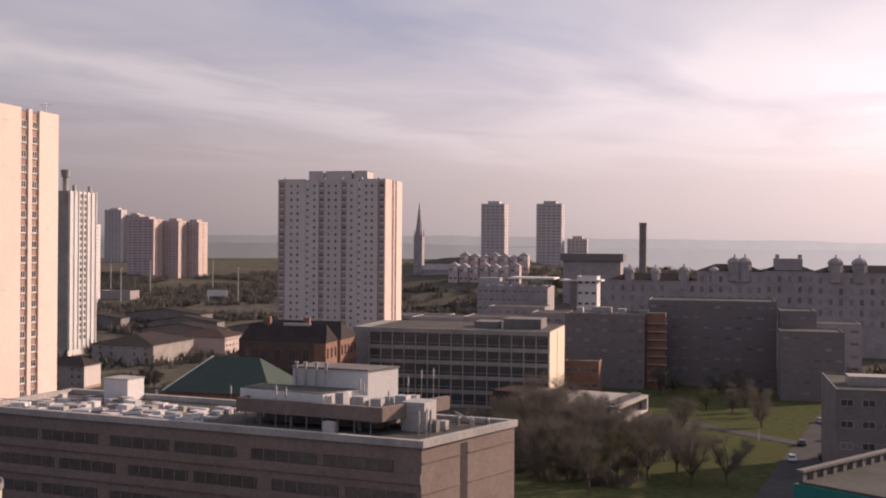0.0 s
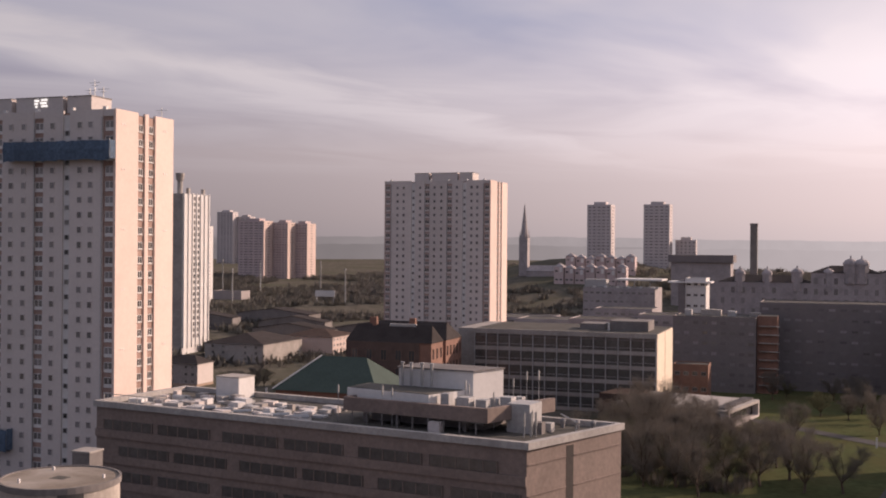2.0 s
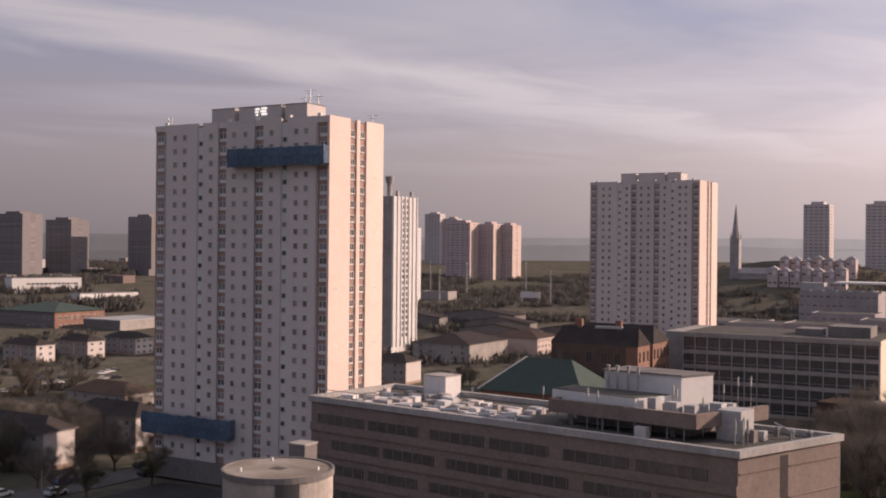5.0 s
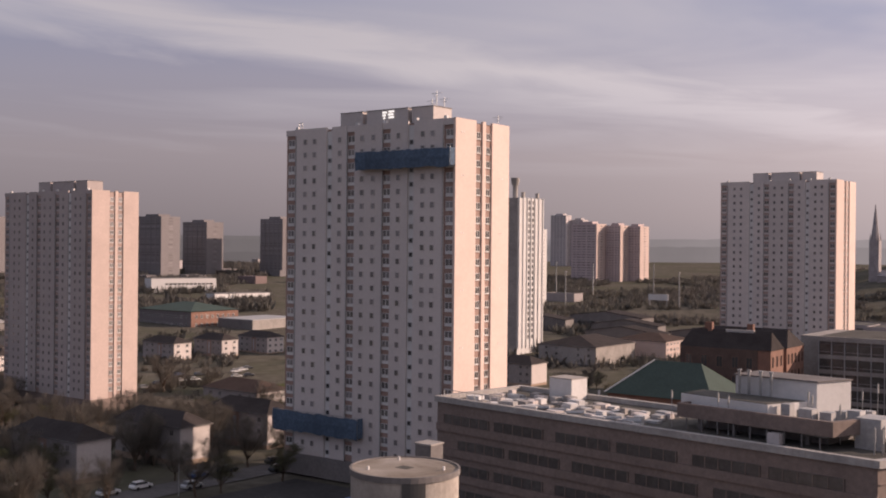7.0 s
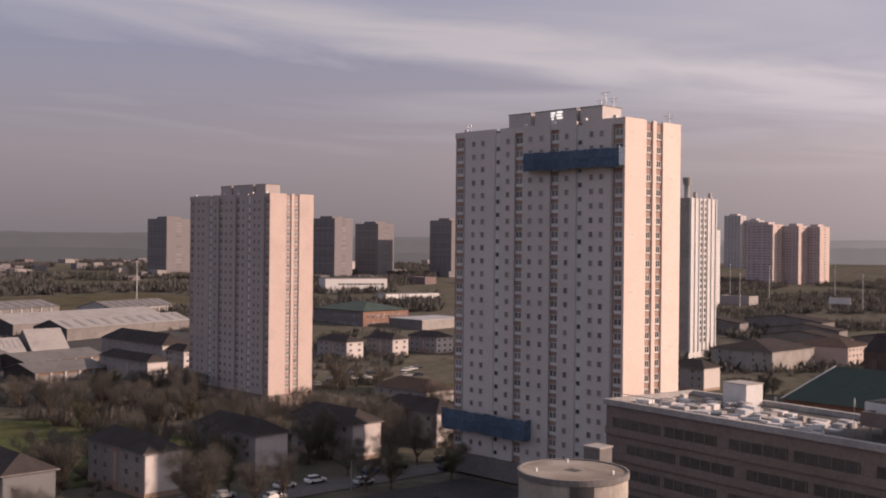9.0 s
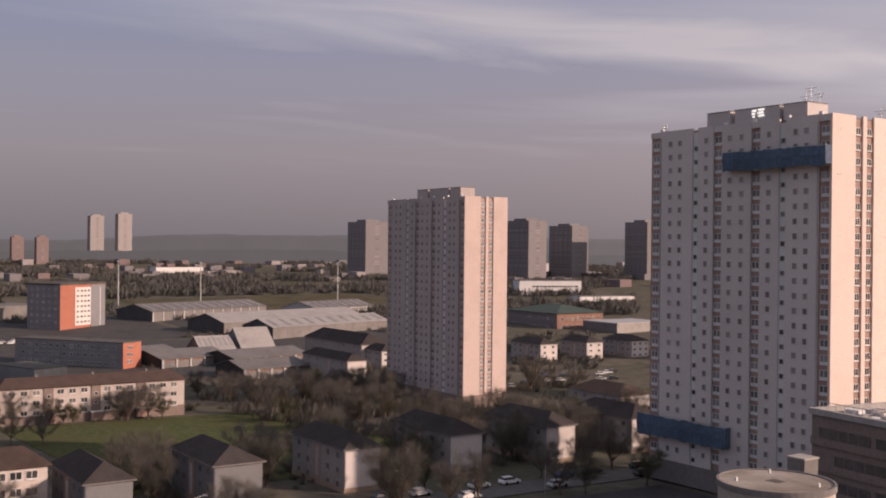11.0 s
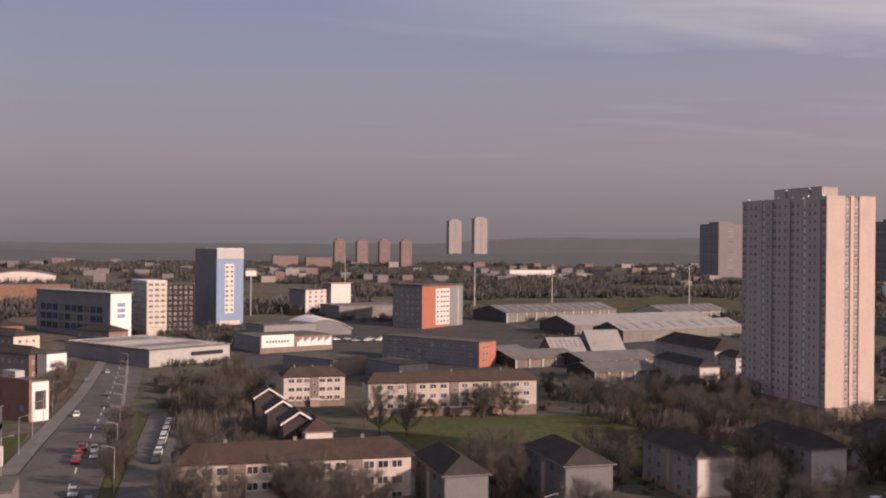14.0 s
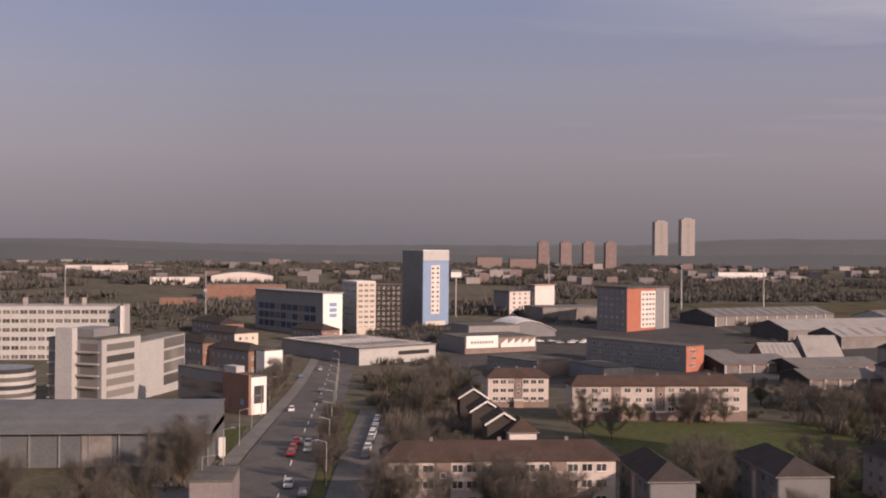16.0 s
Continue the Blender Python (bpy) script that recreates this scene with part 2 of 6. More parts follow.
# ---- mesh helpers ----
def add_box(bm, x0, y0, z0, x1, y1, z1, mi=0):
    v = [bm.verts.new(p) for p in ((x0, y0, z0), (x1, y0, z0), (x1, y1, z0), (x0, y1, z0), (x0, y0, z1), (x1, y0, z1), (x1, y1, z1), (x0, y1, z1))]
    for f in ((3, 2, 1, 0), (4, 5, 6, 7), (0, 1, 5, 4), (1, 2, 6, 5), (2, 3, 7, 6), (3, 0, 4, 7)):
        bm.faces.new([v[i] for i in f]).material_index = mi
    return v


def add_prism(bm, pts, z0, z1, mi=0):
    """An upright prism on plan points, anticlockwise."""
    lo, hi = ([bm.verts.new((x, y, z)) for x, y in pts] for z in (z0, z1))
    bm.faces.new(lo[::-1]).material_index = mi
    bm.faces.new(hi).material_index = mi
    for i in range(len(pts)):
        j = (i + 1) % len(pts)
        bm.faces.new((lo[i], lo[j], hi[j], hi[i])).material_index = mi


def add_tube(bm, a, b, r0, r1, sides=6, mi=0, caps=True):
    a, b = Vector(a), Vector(b)
    d = (b - a).normalized()
    s = d.cross(Vector((0.3, 0.9, 0.2))).normalized() if abs(d.z) > 0.5 else d.cross(Vector((0, 0, 1))).normalized()
    t = d.cross(s)
    rings = []
    for p, r in ((a, r0), (b, r1)):
        rings.append([bm.verts.new(p + r * (math.cos(2 * math.pi * k / sides) * s + math.sin(2 * math.pi * k / sides) * t)) for k in range(sides)])
    for k in range(sides):
        j = (k + 1) % sides
        bm.faces.new((rings[0][k], rings[0][j], rings[1][j], rings[1][k])).material_index = mi
    if caps:
        bm.faces.new(rings[0][::-1]).material_index = mi
        bm.faces.new(rings[1]).material_index = mi


def mesh_of(name, bm, *mats):
    bmesh.ops.recalc_face_normals(bm, faces=bm.faces[:])
    me = bpy.data.meshes.new(name)
    bm.to_mesh(me)
    bm.free()
    for m in mats:
        me.materials.append(m)
    return me


def part(name, bm, material, parent, label=""):
    mats = material if isinstance(material, (list, tuple)) else (material,)
    ob = new(name, mesh_of(name, bm, *mats))
    ob.parent = parent
    return tagged(ob, label)


def thing(name, m, label, category, group="", kind=""):
    ob = new(name)
    ob.matrix_basis = m
    return tagged(ob, label, category, group, kind)


def boxes(name, material, parent, *bs, label=""):
    bm = bmesh.new()
    for b in bs:
        add_box(bm, *b)
    return part(name, bm, material, parent, label)


def copy_mesh(name, me, parent, m):
    ob = new(name, me)
    ob.parent = parent
    ob.matrix_basis = m
    return ob


def ground_z(x, y):
    r = math.hypot(x, y)
    u = min(max((r - 180) / 270, 0), 1)
    v = max(r - 470, 0)
    hill = 33 * math.exp(-((x + 205) / 120) ** 2 - ((y - 950) / 130) ** 2) if r > 600 else 0
    return -8 * (3 * u * u - 2 * u ** 3) + 55 * (1 - math.exp(-0.034 * v * v / (v + 90) / 55)) + hill


WINDOWS = {}
FACE_TURN = {"S": 0, "E": 90, "N": 180, "W": 270}


def window_mesh(w, h, style="plain", pane=None, frame_mat=None, split=False):
    """A window that faces -y: frame, sill, mullion, and the pane set back in it."""
    pane, frame_mat = pane or GLASS, frame_mat or WHITE
    key = (w, h, style, pane.name, frame_mat.name, split)
    if key not in WINDOWS:
        f, d = 0.09, 0.10
        xs = [-w / 2, -w / 2 + f, w / 2 - f, w / 2] if w <= 1.0 else [-w / 2, -w / 2 + f, -0.045, 0.045, w / 2 - f, w / 2]
        zs = [-h / 2, -h / 2 + f, h / 2 - f, h / 2]
        if style == "sill":
            zs.insert(0, -h / 2 - 0.13)
        elif style == "panel":
            zs.insert(0, -h / 2 - 0.5)
        low = len(zs) - 3
        pane_cols = (1,) if len(xs) == 4 else (1, 3)

        def depth(i, k):
            if not (0 <= i < len(xs) - 1 and 0 <= k < len(zs) - 1):
                return 0.05
            if i in pane_cols and k == low:
                return -0.03
            return -d - 0.15 if style == "sill" and k == 0 else -d
        bm = bmesh.new()
        for i in range(len(xs) - 1):
            for k in range(len(zs) - 1):
                y = depth(i, k)
                q = [(xs[i], zs[k]), (xs[i + 1], zs[k]), (xs[i + 1], zs[k + 1]), (xs[i], zs[k + 1])]
                bm.faces.new([bm.verts.new((a, y, b)) for a, b in q]).material_index = int(i in pane_cols and k == low)
                for (di, dk), (p, r) in zip(((0, -1), (1, 0), (0, 1), (-1, 0)), zip(q, q[1:] + q[:1])):
                    y2 = depth(i + di, k + dk)
                    if y2 > y + 1e-6:
                        bm.faces.new([bm.verts.new(c) for c in ((p[0], y, p[1]), (p[0], y2, p[1]), (r[0], y2, r[1]), (r[0], y, r[1]))])
        bmesh.ops.remove_doubles(bm, verts=bm.verts[:], dist=0.0005)
        glazing = None
        if split:
            gb = bm.copy()
            bmesh.ops.delete(gb, geom=[f for f in gb.faces if f.material_index == 0], context="FACES")
            bmesh.ops.delete(bm, geom=[f for f in bm.faces if f.material_index == 1], context="FACES")
            for f in gb.faces:
                f.material_index = 0
            glazing = mesh_of("pane", gb, pane)
        WINDOWS[key] = mesh_of("window", bm, frame_mat, pane), glazing
    return WINDOWS[key]


def set_windows(parent, face, at, spots, w, h, style="plain", pane=None, frame_mat=None, name="window", split=False):
    """Windows on a wall plane of parent's own space: at is the plane's y or x, spots are (along, height)."""
    me, glazing = window_mesh(w, h, style, pane, frame_mat, split)
    for u, z in spots:
        x, y = (u, at) if face in "SN" else (at, u)
        ob = copy_mesh(name, me, parent, pose(x, y, z, 0, 0, FACE_TURN[face]))
        if glazing:
            copy_mesh("pane", glazing, ob, Matrix())


def grid(us, zs):
    return [(u, z) for z in zs for u in us]


# ---- ground ----
def build_ground():
    radii = [0, 30, 60, 90, 120, 150, 180, 205, 230, 255, 280, 310, 340, 370, 400, 430, 460, 500, 550, 600, 680, 740, 800, 860, 920, 980, 1050, 1120, 1250, 1500, 1800, 2200, 2700, 3300, 4000, 4700]
    n = 180
    verts, faces = [(0, 0, 0)], []
    for r in radii[1:]:
        for k in range(n):
            a = 2 * math.pi * k / n
            x, y = -r * math.sin(a), r * math.cos(a)
            z = ground_z(x, y)
            if r > 1000:
                z += (r - 1000) / 3000 * 16 * noise.noise((x / 900, y / 900, 3.1))
            if r > 3900:
                z -= (r - 3900) * 0.05
            verts.append((x, y, z))
    for k in range(n):
        faces.append((0, 1 + k, 1 + (k + 1) % n))
    for i in range(len(radii) - 2):
        for k in range(n):
            a, b = 1 + i * n + k, 1 + i * n + (k + 1) % n
            faces.append((a, a + n, b + n, b))
    me = bpy.data.meshes.new("ground")
    me.from_pydata(verts, [], [f[::-1] for f in faces])
    me.materials.append(LAND)
    for p in me.polygons:
        p.use_smooth = True
    return tagged(new("ground", me), "brown-green rough winter land rolling to hazy hills", "ground", kind="structure")


def sheet(name, pts_fn, nu, nv, material, label, category, lift=0.12):
    """A thin draped layer on the ground; pts_fn maps 0..1, 0..1 to plan."""
    verts, faces = [], []
    for i in range(nu + 1):
        for j in range(nv + 1):
            x, y = pts_fn(i / nu, j / nv)
            verts.append((x, y, ground_z(x, y) + lift))
    for i in range(nu):
        for j in range(nv):
            a = i * (nv + 1) + j
            faces.append((a, a + 1, a + nv + 2, a + nv + 1))
    me = bpy.data.meshes.new(name)
    me.from_pydata(verts, [], faces)
    me.materials.append(material)
    bm = bmesh.new()
    bm.from_mesh(me)
    bmesh.ops.recalc_face_normals(bm, faces=bm.faces[:])
    if bm.faces[:] and bm.faces[0].normal.z < 0:
        bmesh.ops.reverse_faces(bm, faces=bm.faces[:])
    bm.to_mesh(me)
    bm.free()
    return tagged(new(name, me), label, category, kind="structure")


def rect_sheet(name, x0, y0, x1, y1, material, label, category, lift=0.12, step=12):
    nu, nv = max(1, int(abs(x1 - x0) / step)), max(1, int(abs(y1 - y0) / step))
    return sheet(name, lambda u, v: (x0 + (x1 - x0) * u, y0 + (y1 - y0) * v), nu, nv, material, label, category, lift)


def quad_sheet(name, x0, x1, lower, upper, material, label, category, lift=0.12):
    """A strip between two straight edges y = lower(x) and y = upper(x)."""
    def at(u, v):
        x = x0 + (x1 - x0) * u
        return x, lower(x) + (upper(x) - lower(x)) * v
    return sheet(name, at, max(1, int((x1 - x0) / 12)), 2, material, label, category, lift)


build_ground()
quad_sheet("road", -520, -120, lambda x: -22 - (x + 245) * 0.033, lambda x: -7 - (x + 197) * 0.033, ASPHALT, "wide grey asphalt dual carriageway with white lines", "road", 0.14)
quad_sheet("road", -330, -120, lambda x: -3.7 - (x + 201.6) * 0.056, lambda x: 4.8 - (x + 206) * 0.068, ASPHALT, "narrow asphalt side road lined with parked cars", "road", 0.14)
rect_sheet("road", -166, 30, -157, 330, ASPHALT, "asphalt residential street with parked cars", "road", 0.14)
sheet("road", lambda u, v: (-1.6 + 44.5 * u + 11 * v, 150 + 270 * u), 24, 2, ASPHALT_DARK, "grey asphalt street beside the park", "road", 0.14)
quad_sheet("pavement", -520, -228, lambda x: -26.3 - (x + 245) * 0.033, lambda x: -22.2 - (x + 245) * 0.033, PAVING, "worn grey paved footway along the main road", "pavement", 0.26)
rect_sheet("road", -226, -36, -150, -22.9, ASPHALT, "asphalt mouth of a side street", "road", 0.14)
rect_sheet("lawn", -292, -37, -236, -26.6, GRASS, "grass plot beside the footway", "lawn", 0.12)
quad_sheet("pavement", -330, -120, lambda x: -6.8 - (x + 197) * 0.033, lambda x: -3.9 - (x + 201.6) * 0.056, GRASS, "grass verge between the two roads", "verge", 0.22)
rect_sheet("lawn", -300, 62, -192, 140, GRASS, "green lawn between blocks of flats", "lawn", 0.10)
sheet("lawn", lambda u, v: (-45 + (46.5 + 46 * u) * v, 170 + 270 * u), 24, 6, GRASS, "sunlit green park lawn with bare trees", "lawn", 0.10)
rect_sheet("lawn", -300, 262, -180, 330, GRASS, "green lawn behind the flats", "lawn", 0.10)
rect_sheet("lawn", -240, -70, -180, -37.2, DRY_GRASS, "dry grass bank beside the road", "lawn", 0.10)
sheet("pavement", lambda u, v: (-44 + 64 * u + 4 * v, 352 - 76 * u + 5 * v), 8, 1, ASPHALT_DARK, "dark asphalt path across the park", "path", 0.2)
rect_sheet("yard", -700, 20, -566, 226, ASPHALT_DARK, "dark asphalt yards round showrooms and student flats", "yard", 0.13)
rect_sheet("yard", -560, 46, -420, 330, ASPHALT_DARK, "dark asphalt yards between workshops", "yard", 0.13)
rect_sheet("yard", -680, 232, -566, 400, ASPHALT_DARK, "dark asphalt depot yard", "yard", 0.13)
rect_sheet("yard", -150, 120, -108, 152, ASPHALT_DARK, "asphalt parking area below the tower", "yard", 0.13)
rect_sheet("sports_field", -830, 260, -690, 460, DRY_GRASS, "flat dull green sports field under floodlights", "sports field", 0.3, 40)
for i in range(22):
    x = -505 + i * 17
    tagged(boxes("road_marking", PAINT_LINE, None, (x, -12.6 - (x + 197) * 0.016, ground_z(x, -14) + 0.16, x + 6, -12.35 - (x + 197) * 0.016, ground_z(x + 6, -14) + 0.19)), "worn white dashed line on the asphalt", "road marking", "lane lines", "structure")


# ---- tower blocks ----
def tower_block(x, y, L, W, z0, z1, label, pale, pitch=2.57, base=2, lit=None, pane=None, glazing=None):
    """x, y: the plan corner between the south face (along -x) and the east face (along +y)."""
    tb = thing("tower_block", pose(x, y, z0), label, "tower block", "tower blocks")
    # lit: lighter paint copy for sunny ends; pale: greyer copy for the shaded face
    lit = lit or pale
    h = z1 - z0
    f = lambda u: -L + u * L
    boxes("core", BROWN_PALE if pane else BROWN, tb, (-L, 0.35, 0, -0.35, W, h - 0.5))
    boxes("plinth", PINK_STONE if pane else CONCRETE_DARK, tb, (-L - 0.1, 0.1, 0, 0.1, W + 0.1, base * pitch * 0.8))
    zb = base * pitch * 0.8
    for a, b in ((0.063, 0.262), (0.296, 0.385), (0.435, 0.595), (0.645, 0.742), (0.776, 0.935)):
        boxes("wall_panel", pale, tb, (f(a), 0, zb, f(b), 0.5, h))
    for a, b in ((0.262, 0.296), (0.742, 0.776)):
        boxes("wall_panel", WHITE, tb, (f(a), 0.28, zb, f(b), 0.5, h - 0.8), label="white recessed stair strip")
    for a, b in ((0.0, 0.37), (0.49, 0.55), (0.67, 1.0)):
        boxes("end_wall", lit, tb, (-0.5, a * W + (0.36 if a == 0 else 0), zb, 0, b * W, h), label="smooth end wall in paint lightened for sun")
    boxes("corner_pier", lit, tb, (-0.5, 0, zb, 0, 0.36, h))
    boxes("roof", FELT, tb, (-L + 0.3, 0.6, h - 0.5, -0.6, W - 0.2, h - 0.35))
    k = 3.3
    for a, b in ((0.225, 0.362), (0.388, 0.632), (0.655, 0.777)):
        boxes("plant_room", pale, tb, (f(a), W / 3, h - 0.347, f(b), W * 2 / 3, h + k))
        boxes("coping", CONCRETE_DARK, tb, (f(a) - 0.1, W / 3 - 0.1, h + k + 0.003, f(b) + 0.1, W * 2 / 3 + 0.1, h + k + 0.13))
    for a, b in ((0.362, 0.388), (0.632, 0.655)):
        boxes("plant_link", lit, tb, (f(a) + 0.003, W / 3 + 1.6, h - 0.347, f(b) - 0.003, W * 2 / 3 - 1.6, h + k - 1.0))
    for a in (0.06, 0.435, 0.60, 0.775, 0.935):
        boxes("roof_edge_cap", WHITE, tb, (f(a) - 0.35, 0.503, h - 0.347, f(a) + 0.35, 1.1, h + 0.55))
    for a, b in ((0.0, 0.062), (0.386, 0.434), (0.596, 0.644), (0.936, 0.988)):
        boxes("strip_head", pale, tb, (f(a), 0.1, h - 1.2, f(b), 0.5, h - 0.05))
    for a in (0.066, 0.388, 0.598, 0.932):
        boxes("downpipe", GREY_LIGHT, tb, (f(a), -0.14, zb, f(a) + 0.16, -0.003, h - 1.3))
    n = int((h - zb) / pitch)
    zs = [h - 2.6 - i * pitch for i in range(n) if h - 2.6 - i * pitch > zb + 1.0]
    trim = pale if pane else WHITE
    set_windows(tb, "S", 0.0, grid([f(u) for u in (0.128, 0.187, 0.345, 0.48, 0.545, 0.69, 0.825, 0.878)], zs), 1.0, 1.15, pane=pane or glazing, frame_mat=pale, split=not pane)
    set_windows(tb, "S", 0.28, grid([f(u) for u in (0.279, 0.759)], [z - pitch / 2 for z in zs]), 0.9, 0.9, pane=pane, frame_mat=GREY_LIGHT)
    set_windows(tb, "S", 0.35, grid([f(u) for u in (0.033, 0.410, 0.620, 0.966)], zs), 1.75, 1.25, "panel", pane=pane or glazing, frame_mat=trim, split=not pane)
    set_windows(tb, "E", -0.35, grid([0.43 * W, 0.61 * W], zs), 1.35, 1.25, "sill", pane=pane or GLASS_DARK, split=not pane)
    return tb


tower_a = tower_block(-113.9, 154.7, 42.2, 17.1, 0.0, 68.2, "pale rendered tower block with brown window strips and blue cradles", RENDER, lit=SUNLIT_RENDER, glazing=GLASS_TOWER)
for v, k in ((0.08, 0), (0.80, 0), (0.08, 3), (0.80, 3), (0.08, 7), (0.80, 7), (0.08, 11), (0.80, 11), (0.08, 15), (0.80, 15), (0.08, 19), (0.80, 19)):
    for d in (0.0, 0.7):
        boxes("vent_cover", WHITE_BRIGHT, tower_a, (0.003, 17.1 * v + d + 0.3, 65.6 - k * 2.57, 0.06, 17.1 * v + d + 0.6, 65.9 - k * 2.57))
tower_block(-117.1, 381.4, 42.2, 22.0, -7.3, 70.2, "pale grey tower block with brown window strips", RENDER, lit=SUNLIT_RENDER, pane=GLASS_PALE)
tower_block(-278.1, 195.4, 47.0, 16.8, -5.4, 61.4, "pinkish rendered tower block with brown window strips", RENDER_SHADE, lit=RENDER_PINK, pitch=2.5, pane=GLASS_PALE)


def fin_tower(x, y, L, W, z0, z1):
    tb = thing("tower_block", pose(x, y, z0), "slim white tower block with vertical fins and dark side", "tower block", "tower blocks")
    h = z1 - z0
    boxes("core", WHITE, tb, (-L, 0, 0, 0, W, h))
    boxes("side_wall", CONCRETE, tb, (-L, -0.3, 0, -0.3, -0.003, h))
    for v in (0.02, 0.18, 0.33, 0.48, 0.63, 0.78, 0.94):
        boxes("fin", WHITE_BRIGHT, tb, (0.003, v * W, 3, 0.5, v * W + 0.6, h + 0.4))
    for v in (0.3, 0.85):
        boxes("chimney", CONCRETE, tb, (-3, v * W, h, -1.5, v * W + 1.4, h + 3))
    zs = [h - 2 - i * 2.9 for i in range(int((h - 6) / 2.9))]
    set_windows(tb, "E", 0.0, grid([0.41 * W, 0.56 * W], zs), 1.8, 1.6, "sill", pane=GLASS, frame_mat=CONCRETE_DARK)
    for z in (h * 0.2, h * 0.42, h * 0.62, h * 0.84):
        boxes("string_course", WHITE_BRIGHT, tb, (0.003, 0, z, 0.2, W, z + 0.25))
    return tb


fin_tower(-290.8, 447.2, 18.5, 23.8, -7.1, 70.1)


def far_tower(x, y, L, W, z0, z1, label, wall=None, side=None, floors=None, crown=0.5):
    """A tower block far off: body, lit end wall, a ribbon of windows on every floor, roof house."""
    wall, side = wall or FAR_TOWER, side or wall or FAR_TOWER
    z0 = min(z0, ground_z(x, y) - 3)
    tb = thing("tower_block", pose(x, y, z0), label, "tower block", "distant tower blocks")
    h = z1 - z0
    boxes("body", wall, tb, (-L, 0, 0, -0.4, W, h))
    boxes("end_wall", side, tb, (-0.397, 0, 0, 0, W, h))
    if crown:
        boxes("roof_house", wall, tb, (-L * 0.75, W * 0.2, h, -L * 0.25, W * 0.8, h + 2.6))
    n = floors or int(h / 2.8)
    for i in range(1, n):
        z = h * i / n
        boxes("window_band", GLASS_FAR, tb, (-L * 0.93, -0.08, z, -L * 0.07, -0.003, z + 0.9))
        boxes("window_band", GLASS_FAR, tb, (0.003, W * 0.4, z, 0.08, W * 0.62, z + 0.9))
    for u in (0.2, 0.4, 0.6, 0.8):
        boxes("pier", wall, tb, (-L * u - 0.9, -0.25, 0, -L * u + 0.9, -0.003, h))
    return tb


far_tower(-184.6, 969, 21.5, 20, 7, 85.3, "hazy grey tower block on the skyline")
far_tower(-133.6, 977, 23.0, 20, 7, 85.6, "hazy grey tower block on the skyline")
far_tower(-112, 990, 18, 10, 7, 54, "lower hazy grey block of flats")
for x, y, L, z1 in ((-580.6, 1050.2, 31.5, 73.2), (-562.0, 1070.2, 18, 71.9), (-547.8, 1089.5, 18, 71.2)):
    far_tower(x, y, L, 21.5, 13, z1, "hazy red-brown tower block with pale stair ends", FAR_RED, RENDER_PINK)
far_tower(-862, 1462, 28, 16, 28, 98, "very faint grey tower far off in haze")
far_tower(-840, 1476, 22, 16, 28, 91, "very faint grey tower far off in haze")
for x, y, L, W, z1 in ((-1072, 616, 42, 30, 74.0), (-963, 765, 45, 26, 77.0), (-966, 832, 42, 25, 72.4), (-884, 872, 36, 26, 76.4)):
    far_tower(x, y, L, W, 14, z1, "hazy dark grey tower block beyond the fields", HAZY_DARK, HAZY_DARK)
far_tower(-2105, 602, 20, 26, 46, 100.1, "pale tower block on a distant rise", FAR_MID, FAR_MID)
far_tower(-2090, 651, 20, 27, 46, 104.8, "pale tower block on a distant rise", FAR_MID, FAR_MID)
for x, y in ((-1568, 275), (-1562, 307), (-1555, 339), (-1548, 370)):
    far_tower(x, y, 12, 16, 26, 54, "small reddish tower block far off", FAR_RED_DARK, FAR_RED_DARK)
far_tower(-436, 700, 12, 11, 0, 60, "pale tower partly hidden behind others", RENDER, WHITE)


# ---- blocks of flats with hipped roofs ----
# Grey roughcast, darkened: a tower's shadow is put into the wall colour.
SHADED_GREY_RENDER = mat("shaded_grey_roughcast", (0.165, 0.163, 0.17), stain=0.15, grain=0.07, bump=0.05)
SHADE_SIDE_RENDER = mat("shade_side_roughcast", (0.315, 0.285, 0.275), stain=0.15)
BUFF_BASE = mat("buff_base_course", (0.36, 0.27, 0.21), stain=0.2)


def hip_roof(bm, x0, y0, x1, y1, z, rise, over=0.5, hip=1.0):
    x0, y0, x1, y1 = x0 - over, y0 - over, x1 + over, y1 + over
    if x1 - x0 >= y1 - y0:
        m, k = (y0 + y1) / 2, (y1 - y0) / 2 * hip
        r = [(x0 + k, m, z + rise), (x1 - k, m, z + rise)]
        quads = ((0, 1, 5, 4), (2, 3, 4, 5), (1, 2, 5), (3, 0, 4))
    else:
        m, k = (x0 + x1) / 2, (x1 - x0) / 2 * hip
        r = [(m, y0 + k, z + rise), (m, y1 - k, z + rise)]
        quads = ((1, 2, 5, 4), (3, 0, 4, 5), (0, 1, 4), (2, 3, 5))
    v = [bm.verts.new(p) for p in ((x0, y0, z), (x1, y0, z), (x1, y1, z), (x0, y1, z), *r)]
    for q in quads:
        bm.faces.new([v[i] for i in q])
    bm.faces.new((v[3], v[2], v[1], v[0]))


